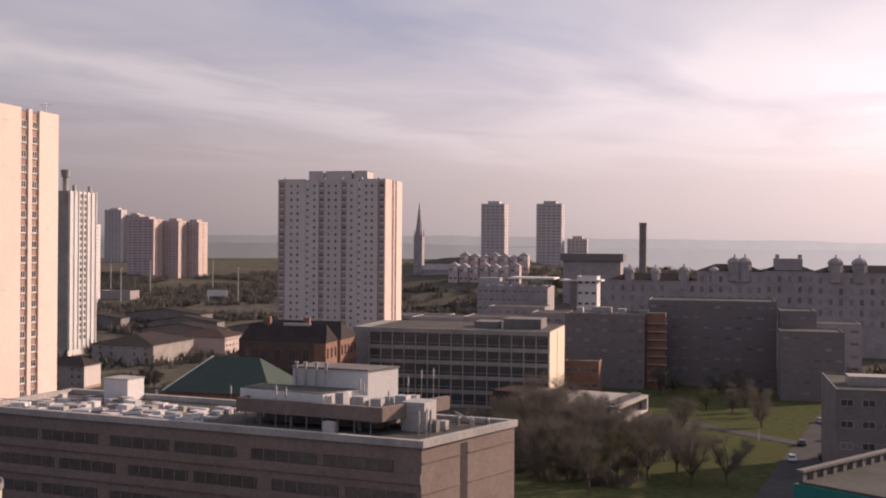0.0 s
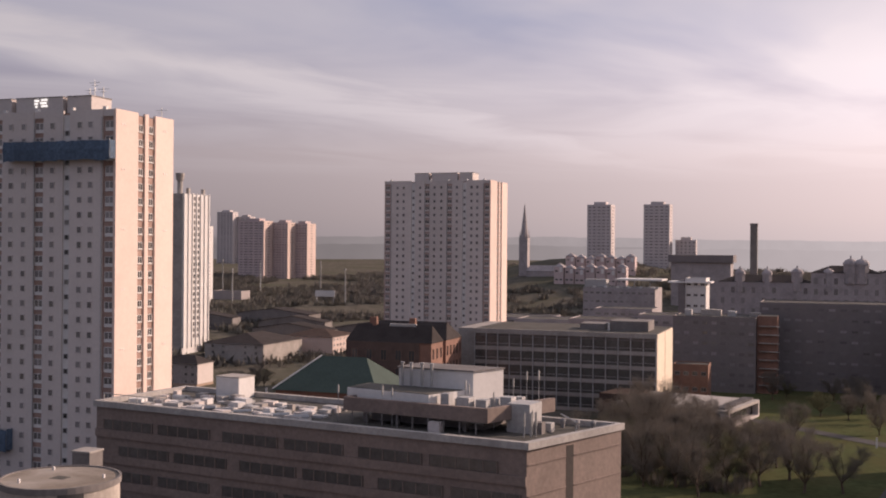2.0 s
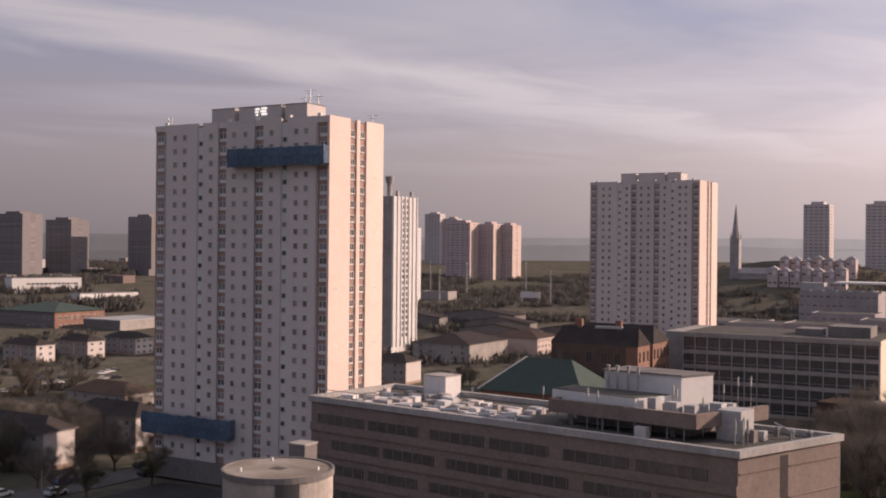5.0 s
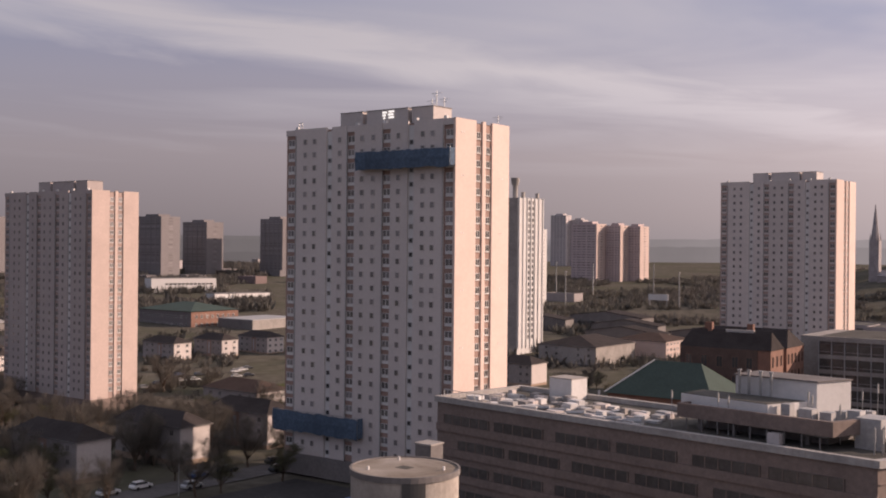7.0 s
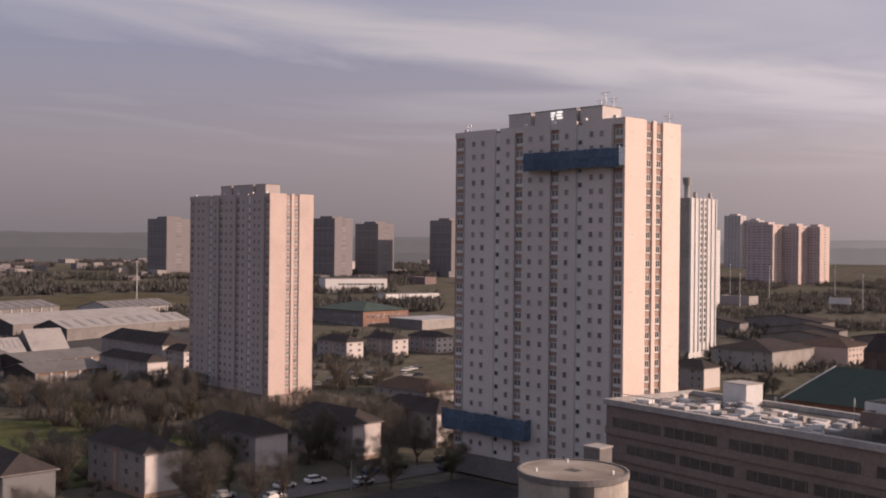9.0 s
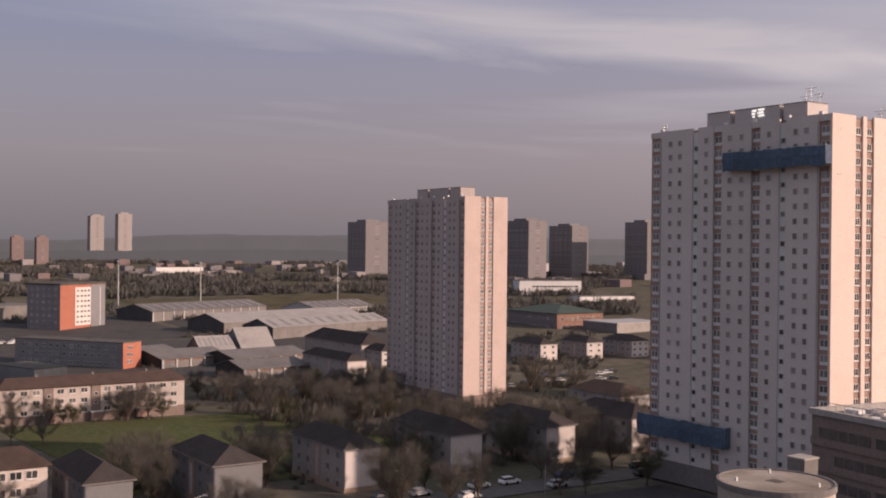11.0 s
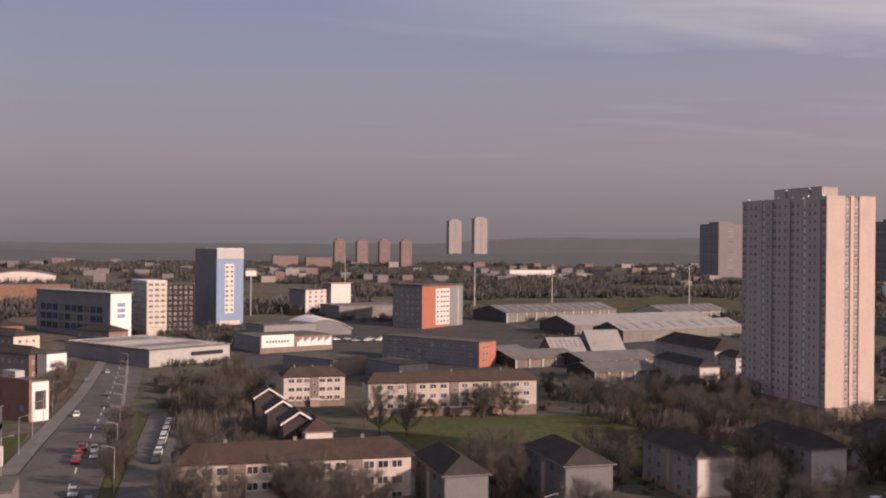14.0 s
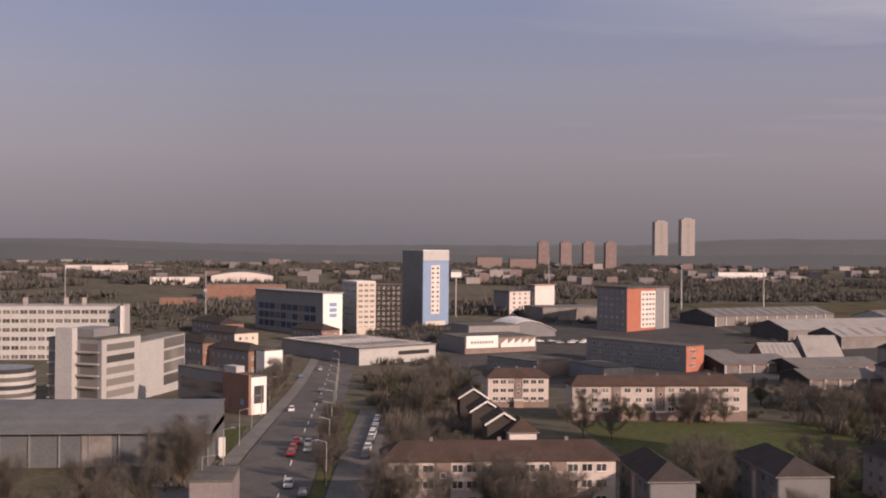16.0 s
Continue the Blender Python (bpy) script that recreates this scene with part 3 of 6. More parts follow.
def walkup(x, y, L, W, z0, z1, label, wall, roof=None, rise=2.6, windows="S", group="walk-up flats", storeys=3, split=0.0):
    b = thing("block_of_flats", pose(x, y, z0), label, "block of flats", group)
    h, e = z1 - z0, 2.8
    # Long walls get a darker render copy, their shade put into the colour.
    boxes("wall", SHADE_SIDE_RENDER if wall is RENDER else wall, b, (-L, 0, -1.5, 0, W, h))
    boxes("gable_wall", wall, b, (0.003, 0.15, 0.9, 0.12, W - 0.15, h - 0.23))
    boxes("base_course", BUFF_BASE if wall is RENDER else CONCRETE_DARK, b, (-L - 0.06, -0.06, -1.5, 0.06, W + 0.06, 0.9))
    bm = bmesh.new()
    hip_roof(bm, -L, 0, 0, W, h, rise, 0.5, 0.8)
    part("roof", bm, roof or SLATE, b)
    boxes("eave", CONCRETE_DARK, b, (-L - 0.52, -0.52, h - 0.22, 0.52, W + 0.52, h - 0.004))
    if split:
        # Shade of a recessed stair slot, put in as a brown panel set proud.
        boxes("stair_strip", BROWN, b, (-L * split - 1.3, -0.12, -1.5, -L * split + 1.3, -0.004, h - 0.23), label="dark brown panel for a shaded stair recess")
        boxes("stair_window", GREY_LIGHT, b, (-L * split - 0.5, -0.16, 1.5, -L * split + 0.5, -0.123, h - 1.2))
    zs = [h - 1.4 - i * 2.65 for i in range(storeys)]
    if "S" in windows:
        set_windows(b, "S", 0, grid([-L * u for u in (0.12, 0.3, 0.68, 0.86)], zs), 1.2, 1.15, pane=GLASS_MID, frame_mat=SHADE_SIDE_RENDER if wall is RENDER else wall)
    if "E" in windows:
        k = max(2, int(W / 3.6))
        set_windows(b, "E", 0.12, grid([W * (i + 0.5) / k for i in range(k)], zs), 1.6, 1.25, "sill")
    return b


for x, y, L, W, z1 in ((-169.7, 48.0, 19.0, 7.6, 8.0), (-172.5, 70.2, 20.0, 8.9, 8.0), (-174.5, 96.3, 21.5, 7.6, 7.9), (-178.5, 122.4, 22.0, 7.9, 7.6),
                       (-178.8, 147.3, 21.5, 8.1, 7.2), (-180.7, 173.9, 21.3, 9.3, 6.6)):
    # The two nearest blocks take walls darkened for the shadow across them.
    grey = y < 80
    walkup(x, y, L, W, ground_z(x, y), z1, "grey roughcast three-storey flats darkened for shadow, with dark hipped roof" if grey else "pale rendered three-storey flats with dark hipped roof", SHADED_GREY_RENDER if grey else RENDER, split=0.5)
walkup(-221.2, 208.8, 22, 12, -3.5, 4.5, "pale rendered flats with brown hipped roof", RENDER, TILE, windows="SE")
walkup(-370.7, 205.3, 38.0, 8.6, -7.8, 0.6, "pale rendered flats with dark hipped roof", RENDER, split=0.4)
walkup(-404.4, 240.9, 15.0, 8.0, -8.0, 0.0, "pale rendered flats with dark roof", RENDER, windows="SE")
walkup(-418.7, 239.0, 55.0, 14.0, -8.0, 1.6, "long school-like block with dark pitched roof", RENDER, rise=4.5)
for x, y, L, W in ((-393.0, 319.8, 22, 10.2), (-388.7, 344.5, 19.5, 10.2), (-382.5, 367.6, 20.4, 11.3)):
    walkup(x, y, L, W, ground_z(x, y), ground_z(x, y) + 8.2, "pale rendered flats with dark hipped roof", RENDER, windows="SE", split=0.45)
walkup(-237.9, 430.5, 30, 38, -7.9, 1.1, "grey rendered flats with dark pitched roof", CONCRETE, rise=4)
walkup(-225, 475.2, 26, 26, -7.2, 1.6, "buff flats with brown roof behind the school", RENDER_PINK, TILE, windows="E", rise=3)
walkup(-221.9, 351.4, 16, 11.2, -7.6, 1.0, "pale rendered flats with dark hipped roof", RENDER)


# ---- long lit terraces of flats ----
FLATS_RENDER = mat("cream_pink_roughcast", (0.50, 0.435, 0.405), stain=0.12, grain=0.07)


def long_flats(x, y, L, W, z0, z1, bays):
    b = thing("long_block_of_flats", pose(x, y, z0), "cream rendered three-storey flats with brown tiled roof", "block of flats", "long terraces")
    h = z1 - z0
    boxes("wall", FLATS_RENDER, b, (-L, 0, -1.5, 0, W, h))
    boxes("base_course", PINK_STONE, b, (-L - 0.05, -0.05, -1.5, 0.05, W + 0.05, 2.4))
    bm = bmesh.new()
    hip_roof(bm, -L, 0, 0, W, h, 2.4, 0.6, 0.6)
    part("roof", bm, TILE, b)
    boxes("eave", TILE, b, (-L - 0.62, -0.62, h - 0.25, 0.62, W + 0.62, h - 0.004))
    bw = W / bays
    for i in range(1, bays):
        v = i * bw
        boxes("stair_bay", PINK_STONE, b, (0.003, v - 1.3, 0, 0.25, v + 1.3, h - 0.3))
        boxes("porch", WHITE, b, (0.253, v - 1.7, 2.2, 1.9, v + 1.7, 2.55))
        boxes("porch", BROWN, b, (0.253, v - 1.5, 0, 1.6, v + 1.5, 2.197))
        set_windows(b, "E", 0.25, [(v, h - 2.6), (v, h - 5.0)], 1.0, 1.0)
    zs = [h - 1.5 - i * 2.7 for i in range(3)]
    us = [i * bw + bw * u for i in range(bays) for u in (0.25, 0.5, 0.75)]
    set_windows(b, "E", 0.0, grid(us, zs), 1.9, 1.35, "sill", split=True)
    for v in (0.2, 0.5, 0.8):
        boxes("roof_vent", CONCRETE_DARK, b, (-L / 2 - 0.3, W * v, h + 1.6, -L / 2 + 0.3, W * v + 0.6, h + 2.9))
    return b


long_flats(-305.0, 63.6, 9.0, 51.2, -3.8, 6.1, 4)
long_flats(-339.9, 43.9, 11.0, 19.3, -5.2, 4.3, 2)
long_flats(-181.0, 6.1, 10.0, 39.2, 0.0, 9.5, 4)


# ---- near office slab with roof plant ----
SLAB_GLASS = mat("dusty_window_glass", (0.095, 0.086, 0.082), rough=0.3, grain=0.3, stain=0.3, size=1.5, bump=0, spec=0.4)


def slab_office():
    b = thing("office_block", pose(-33.4, 124.2, 0, 0, 0, -8.2), "brown-pink stone office slab with flat roof plant", "office block")
    h, L, W, sk = 22.0, 69.0, 19.5, 5.07
    q = lambda g: [(-L - g, -g), (g, -g), (sk + g, W + g), (-L - g, W + g)]
    bm = bmesh.new()
    add_prism(bm, q(0), 0, h - 0.75)
    part("wall", bm, PINK_STONE, b)
    bm = bmesh.new()
    add_prism(bm, q(-0.5), h - 0.747, h - 0.6)
    part("roof", bm, FELT, b)
    # parapet fascia: four strips
    P = q(0.35)
    I = q(-0.5)
    for i in range(4):
        j = (i + 1) % 4
        bm = bmesh.new()
        add_prism(bm, [P[i], P[j], I[j], I[i]], h - 0.744, h + 0.12)
        part("parapet", bm, mat("weathered_fascia", (0.38, 0.36, 0.345), stain=0.3), b, "pale metal parapet edge")
    for lev, z in enumerate((h - 3.2, h - 6.9, h - 10.6, h - 14.3)):
        boxes("band", PINK_STONE, b, (-L, -0.28, z - 1.9, -0.003, -0.003, z - 0.75), label="projecting stone band")
        k = 0
        x = -L + 1.5 + (lev % 2) * 3
        while x < -6:
            boxes("window_strip", SLAB_GLASS, b, (x, -0.12, z - 0.7, x + 9.4, -0.003, z + 0.7))
            for m in range(6):
                boxes("mullion", PINK_STONE, b, (x + m * 1.85, -0.2, z - 0.7, x + m * 1.85 + 0.12, -0.123, z + 0.7))
            x += 10.4 + (k % 2) * 1.2
            k += 1
    # tall dark slot on the end wall
    ex, ey = sk / math.hypot(sk, W), W / math.hypot(sk, W)
    n = (ey, -ex)
    for lo, hi, mt, nm, pr in ((7.9, 9.4, BROWN_DARK, "slot_window", 0.03),):
        bm = bmesh.new()
        add_prism(bm, [(ex * lo, ey * lo), (ex * lo + n[0] * pr, ey * lo + n[1] * pr), (ex * hi + n[0] * pr, ey * hi + n[1] * pr), (ex * hi, ey * hi)], 0, h - 1.3)
        part(nm, bm, mt, b)
    for z in (4.5, 8.2, 11.9, 15.6, 19.3):
        for lo, hi in ((0.2, 7.8), (9.5, 19.9)):
            bm = bmesh.new()
            pr = 0.12
            add_prism(bm, [(ex * lo, ey * lo), (ex * lo + n[0] * pr, ey * lo + n[1] * pr), (ex * hi + n[0] * pr, ey * hi + n[1] * pr), (ex * hi, ey * hi)], z, z + 0.14)
            part("string_course", bm, PINK_STONE, b)
    r = h - 0.6
    # plant deck behind a brown screen on short columns
    sk2 = 0.23
    for pts, nm in (([(-29, 5.0), (-8.1, 4.7), (-7.8, 5.3), (-28.4, 5.6)], "screen_wall"), ([(-8.1, 4.7), (-7.4, 4.7), (-3.9, 18.6), (-4.6, 18.6)], "screen_wall"), ([(-29, 5.0), (-28.4, 5.6), (-28.0, 18), (-28.8, 18)], "screen_wall")):
        bm = bmesh.new()
        add_prism(bm, pts, r + 1.7, r + 3.5)
        part(nm, bm, PINK_STONE, b, "brown screen wall round the plant deck")
    bm = bmesh.new()
    add_prism(bm, [(-28.4, 6.9), (-8.0, 4.65), (-5.0, 17.6), (-28.0, 18)], r + 1.5, r + 1.69)
    part("plant_deck", bm, FELT, b)
    boxes("plant_column", CONCRETE_DARK, b, *[(x, 6.9, r, x + 0.5, 7.4, r + 1.5) for x in (-27, -22, -17, -12)])
    boxes("store_room", CONCRETE_DARK, b, (-27, 9, r, -10, 16, r + 1.497))
    for nm, pts, lo, hi, mt, lab in (
            ("plant_room", [(-30, 7.5), (-16.6, 6.2), (-14.8, 13.0), (-30, 13.0)], 1.7, 4.4, WHITE, "pale lower plant room"),
            ("room_roof", [(-29.8, 7.7), (-16.8, 6.4), (-15.0, 12.8), (-29.8, 12.8)], 4.403, 4.5, FELT, ""),
            ("upper_plant_room", [(-25.1, 13.1), (-13.7, 13.4), (-11.8, 19.0), (-24.6, 19.0)], 1.7, 6.9, WHITE, "pale upper plant room"),
            ("coping", [(-25.3, 12.9), (-13.5, 13.2), (-11.6, 19.1), (-24.8, 19.1)], 6.903, 7.1, CONCRETE_DARK, ""),
            ("screen_end", [(-4.6, 18.603), (-3.9, 18.603), (-4.2, 19.3), (-4.8, 19.3)], 1.9, 3.4, WHITE, "pale chamfered screen end")):
        bm = bmesh.new()
        add_prism(bm, pts, r + lo, r + hi)
        part(nm, bm, mt, b, lab)
    for x in (-24.2, -22.8, -21.1, -19.6):
        bm = bmesh.new()
        add_tube(bm, (x, 12.5, r + 4.5), (x, 12.5, r + 7.6), 0.2, 0.2, 10)
        add_tube(bm, (x, 12.5, r + 7.6), (x, 12.5, r + 7.8), 0.3, 0.3, 10)
        part("flue", bm, STEEL, b, "steel flue pipe")
    for k in range(9):
        boxes("screen_rib", CONCRETE_DARK, b, (-27.6 + k * 2.3, 4.88, r, -27.45 + k * 2.3, 5.0, r + 1.69))
    boxes("louvre_box", RENDER, b, (-15.6, 4.2, r, -14.0, 5.4, r + 1.3), label="small buff louvre box")
    for x, y, s, k in ((-13.0, 7.2, 1.7, 1.5), (-10.8, 8.2, 1.5, 1.2), (-8.6, 11, 1.6, 1.4), (-10.6, 12, 1.4, 1.0), (-15.5, 7.4, 1.2, 1.8), (-8.0, 14, 1.2, 1.1), (-14.6, 9.8, 1.8, 0.9)):
        boxes("air_unit", GREY_LIGHT, b, (x, y, r + 1.7, x + s, y + s, r + 2.8 + k))
    boxes("switch_cabin", GREY_LIGHT, b, (-6.9, 9.4, r, -3.7, 13.4, r + 3.7), label="grey metal plant cabin")
    for x, y in ((-3.4, 6.9), (-2.5, 7.0), (-2.2, 7.9), (-3.0, 8.6)):
        bm = bmesh.new()
        add_tube(bm, (x, y, r), (x, y, r + 3.2), 0.09, 0.07, 6)
        add_box(bm, x - 0.14, y - 0.1, r + 1.4, x + 0.14, y + 0.1, r + 3.0)
        part("antenna", bm, STEEL, b)
    bm = bmesh.new()
    for p, q2 in (((-3.2, 19.0, r + 1.3), (1.0, 13.6, r + 1.3)), ((1.0, 13.6, r + 1.3), (1.0, 13.6, r))):
        add_tube(bm, p, q2, 0.12, 0.12, 8)
    part("pipe", bm, STEEL, b, "long pale roof pipe")
    boxes("fan_unit", CONCRETE_DARK, b, (-3.5, 9.8, r, -2.2, 11.0, r + 1.5))
    boxes("fan_unit", GREY_LIGHT, b, (-2.9, 12.2, r, -1.9, 13.4, r + 1.1))
    for x, y, k in ((-30.5, 6, 5.0), (-23.5, 6.0, 5.4), (-22, 6.0, 5.2), (-9.6, 17.5, 6.0), (-8.0, 18.4, 7.0), (-6.4, 18.8, 7.2), (-13.4, 10.5, 6.2), (-12.9, 10.5, 5.8), (-9.0, 10, 5.0)):
        bm = bmesh.new()
        add_tube(bm, (x, y, r), (x, y, r + k), 0.06, 0.04, 6)
        add_box(bm, x - 0.09, y - 0.09, r + k - 1.3, x + 0.09, y + 0.09, r + k - 0.2)
        part("antenna", bm, STEEL, b)
    # white lift house and rows of low ducts on the far half of the roof
    boxes("lift_house", WHITE, b, (-59.0, 15.0, r, -54.6, 18.9, r + 3.3), label="white lift house")
    boxes("lift_house_roof", CONCRETE, b, (-59.1, 14.9, r + 3.303, -54.5, 19.0, r + 3.45))
    rng = random.Random(5)
    for i in range(84):
        x, y = -66 + (i % 21) * 1.55 + rng.uniform(-0.5, 0.5), 2.6 + (i // 21) * 3.3 + rng.uniform(-1.1, 1.1)
        if x < -53 and y > 13.5:
            continue
        w, d, k = rng.uniform(0.8, 2.6), rng.uniform(0.6, 1.7), rng.uniform(0.25, 1.0)
        bm = bmesh.new()
        t, e = rng.uniform(-0.25, 0.25), rng.uniform(0.0, 0.25)
        add_prism(bm, [(x, y), (x + w, y + t * w), (x + w - t * d, y + t * w + d), (x - t * d, y + d)], r, r + k * (1 - e))
        part("roof_unit", bm, (WHITE, GREY_LIGHT, CONCRETE, RENDER)[i % 4], b)
    for i in range(6):
        bm = bmesh.new()
        x = -52 + i * 3.2
        add_tube(bm, (x, 2.6, r + 0.5), (x + 2.6, 3.4, r + 0.7), 0.32, 0.32, 8)
        part("duct", bm, STEEL, b)
    # guard rail by the far end
    for k in range(8):
        boxes("rail_post", STEEL, b, (-L + 1 + k * 1.6, 0.4, r, -L + 1.08 + k * 1.6, 0.48, r + 1.7))
    boxes("guard_rail", STEEL, b, (-L + 1, 0.4, r + 1.703, -L + 13, 0.48, r + 1.8))
    for x, y in ((-2.0, 16.5), (0.2, 16.0), (2.2, 16.6)):
        bm = bmesh.new()
        add_tube(bm, (x, y, r), (x, y, r + 0.9), 0.3, 0.3, 8)
        add_tube(bm, (x, y, r + 0.9), (x, y, r + 1.2), 0.45, 0.2, 8)
        part("vent", bm, GREY_PANEL, b)
    return b


slab_office()


OFFICE_GLASS = mat("office_glass", (0.085, 0.085, 0.084), rough=0.15, grain=0.3, stain=0.3, size=3, bump=0, spec=0.5)


def glass_office():
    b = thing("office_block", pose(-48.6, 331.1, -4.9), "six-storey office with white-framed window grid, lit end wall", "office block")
    h, L, W = 24.1, 58.0, 34.0
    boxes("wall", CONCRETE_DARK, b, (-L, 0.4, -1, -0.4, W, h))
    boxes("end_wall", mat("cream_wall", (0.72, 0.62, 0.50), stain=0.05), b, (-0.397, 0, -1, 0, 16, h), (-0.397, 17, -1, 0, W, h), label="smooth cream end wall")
    boxes("end_slot", GLASS, b, (-0.397, 16, 0, -0.1, 17, h - 2))
    boxes("roof", FELT, b, (-L, 0.2, h, -0.4, W, h + 0.3))
    boxes("parapet", CONCRETE, b, (-L - 0.2, -0.3, h - 1.2, 0, 0.397, h + 0.303))
    n, m = 15, 5
    pw = (L - 0.4) / n
    for k in range(m):
        z = h - 5.2 - k * 4.5
        boxes("spandrel", CONCRETE, b, (-L, 0.1, z - 1.2, -0.4, 0.397, z - 0.003))
        for i in range(n):
            x0 = -L + i * pw
            boxes("pane", OFFICE_GLASS, b, (x0 + 0.14, 0.3, z, x0 + pw - 0.14, 0.397, z + 3.1))
            boxes("transom", GREY_LIGHT, b, (x0 + 0.14, 0.22, z + 0.85, x0 + pw - 0.14, 0.297, z + 0.95))
    for i in range(n + 1):
        x0 = -L + i * pw
        boxes("mullion", GREY_LIGHT, b, (x0 - 0.14, -0.15, 0, x0 + 0.14, 0.097, h - 1.2))
    boxes("side_wing", CONCRETE, b, (-L - 6, 1.5, -1, -L - 0.3, W, h + 0.2))
    boxes("plant_room", CONCRETE_DARK, b, (-16, 8, h + 0.303, -4, 20, h + 3.4), (-26, 10, h + 0.303, -18, 20, h + 2.2))
    boxes("plant_room", WHITE, b, (-16.5, 7, h + 0.303, -16.003, 12, h + 2.6))
    return b


glass_office()


def plain_block(x, y, L, W, z0, z1, label, wall, name="office_block", cat="office block", rows=0, cols=0, faces="S", roof=None, pane=None, ww=None, wh=1.4, group="", parapet=0.5):
    b = thing(name, pose(x, y, z0), label, cat, group)
    h = z1 - z0
    boxes("wall", wall, b, (-L, 0, -2, 0, W, h))
    boxes("roof", roof or FELT, b, (-L + 0.3, 0.3, h, -0.3, W - 0.3, h + 0.12))
    if parapet:
        boxes("parapet", wall, b, (-L, 0, h + 0.003, 0, 0.297, h + parapet), (-L, W - 0.297, h + 0.003, 0, W, h + parapet), (-L, 0.3, h + 0.003, -L + 0.297, W - 0.3, h + parapet), (-0.297, 0.3, h + 0.003, 0, W - 0.3, h + parapet))
    if rows:
        for fc in faces:
            ln = L if fc in "SN" else W
            k = cols if fc in "SN" else max(2, int(cols * W / L)) if cols else 3
            us = [ln * (i + 0.5) / k for i in range(k)]
            if fc in "SN":
                us = [-u for u in us]
            zs = [h - (i + 0.5) * (h - 1) / rows for i in range(rows)]
            at = {"S": 0, "E": 0, "N": W, "W": -L}[fc]
            set_windows(b, fc, at, grid(us, zs), ww or ln / k * 0.6, wh, pane=pane, frame_mat=wall if pane is GLASS_FAR else GREY_LIGHT)
    return b


# ---- dark blocks across the park ----
plain_block(-24.9, 413.4, 30, 22, -7.6, 19.9, "dark brick office block in shade, greyed for haze", BRICK_DARK, rows=7, cols=9, pane=GLASS_FAR, wh=1.3)
st = plain_block(-17.4, 416.1, 7.3, 10, -7.7, 20.8, "brick stair tower with open landings", BRICK, name="stair_tower", cat="stair tower", parapet=0)
for i in range(8):
    boxes("landing", CONCRETE, st, (-6.5, -1.2, 3 + i * 3.1, 0.8, -0.003, 3.3 + i * 3.1))
plain_block(23.4, 430.9, 48.0, 26, -7.9, 24.9, "large dark brick university block in shade", BRICK_DARK, rows=8, cols=12, pane=GLASS_FAR, wh=1.1)
plain_block(36.5, 416.6, 12.5, 20, -7.7, 22.4, "dark brick wing in shade", BRICK_DARK, rows=7, cols=4, pane=GLASS_FAR, wh=1.1)
plain_block(43.7, 394.1, 21, 18, -7.3, 16.6, "lower dark brick wing in shade", BRICK_DARK, rows=6, cols=6, pane=GLASS_FAR, wh=1.1)
nb = plain_block(60, 226.2, 36.4, 30, -0.7, 17.3, "dark flat-roofed building beside the street", CONCRETE_DARK, rows=4, cols=9)
boxes("roof_unit", WHITE, nb, (-20, 6, 18.12, -12, 12, 21))
boxes("roof_unit", CONCRETE, nb, (-33, 10, 18.12, -24, 16, 20))
for i, (x, w, k) in enumerate(((-46, 5, 2.5), (-36, 3, 2), (-28, 4, 1.6), (-52, 2.5, 2.2), (-41, 2.5, 2.4))):
    tagged(boxes("rooftop_plant", GREY_LIGHT if i % 2 else CONCRETE, None, (x, 425, 19.9 if x < 0 else 24.9, x + w, 429, 19.9 + k)), "grey rooftop plant box", "roof plant", "rooftop plant")


def low_hall():
    b = thing("lecture_hall", pose(-25.0, 294, -3.4, 0, 0, -13), "low flat-roofed hall with pale overhanging end", "hall")
    boxes("wall", CONCRETE_DARK, b, (-30, 0, -1, -1.5, 26, 5.4))
    boxes("roof", CONCRETE, b, (-31, -0.8, 5.403, 0.8, 27, 6.2))
    boxes("end_frame", RENDER, b, (-1.497, -0.6, 1.5, 0.8, 0.2, 5.4), (-1.497, 26, 1.5, 0.8, 26.8, 5.4), (-1.497, 0.2, 1.5, 0.8, 26, 2.0))
    boxes("end_glazing", GLASS, b, (-1.497, 0.2, 2.0, -0.9, 26, 5.4))
    for i in range(11):
        boxes("rooflight_rib", CONCRETE_DARK, b, (-3.4, 1 + i * 2.3, 6.2, -0.6, 1.9 + i * 2.3, 6.9))
    boxes("side_roof", TILE, b, (-40, 8, -1, -31.003, 22, 7.0))
    return b


low_hall()
plain_block(-38.8, 383, 12, 10, -6.8, 5.0, "low red brick annexe with gabled roof", BRICK, rows=2, cols=4)


pp = thing("marker_post", pose(11.3, 282.5, ground_z(11.3, 282.5)), "white marker post standing on the park lawn", "post")
boxes("shaft", WHITE_BRIGHT, pp, (-0.18, -0.18, -0.2, 0.18, 0.18, 2.5))
boxes("cap", CONCRETE, pp, (-0.24, -0.24, 2.503, 0.24, 0.24, 2.65))


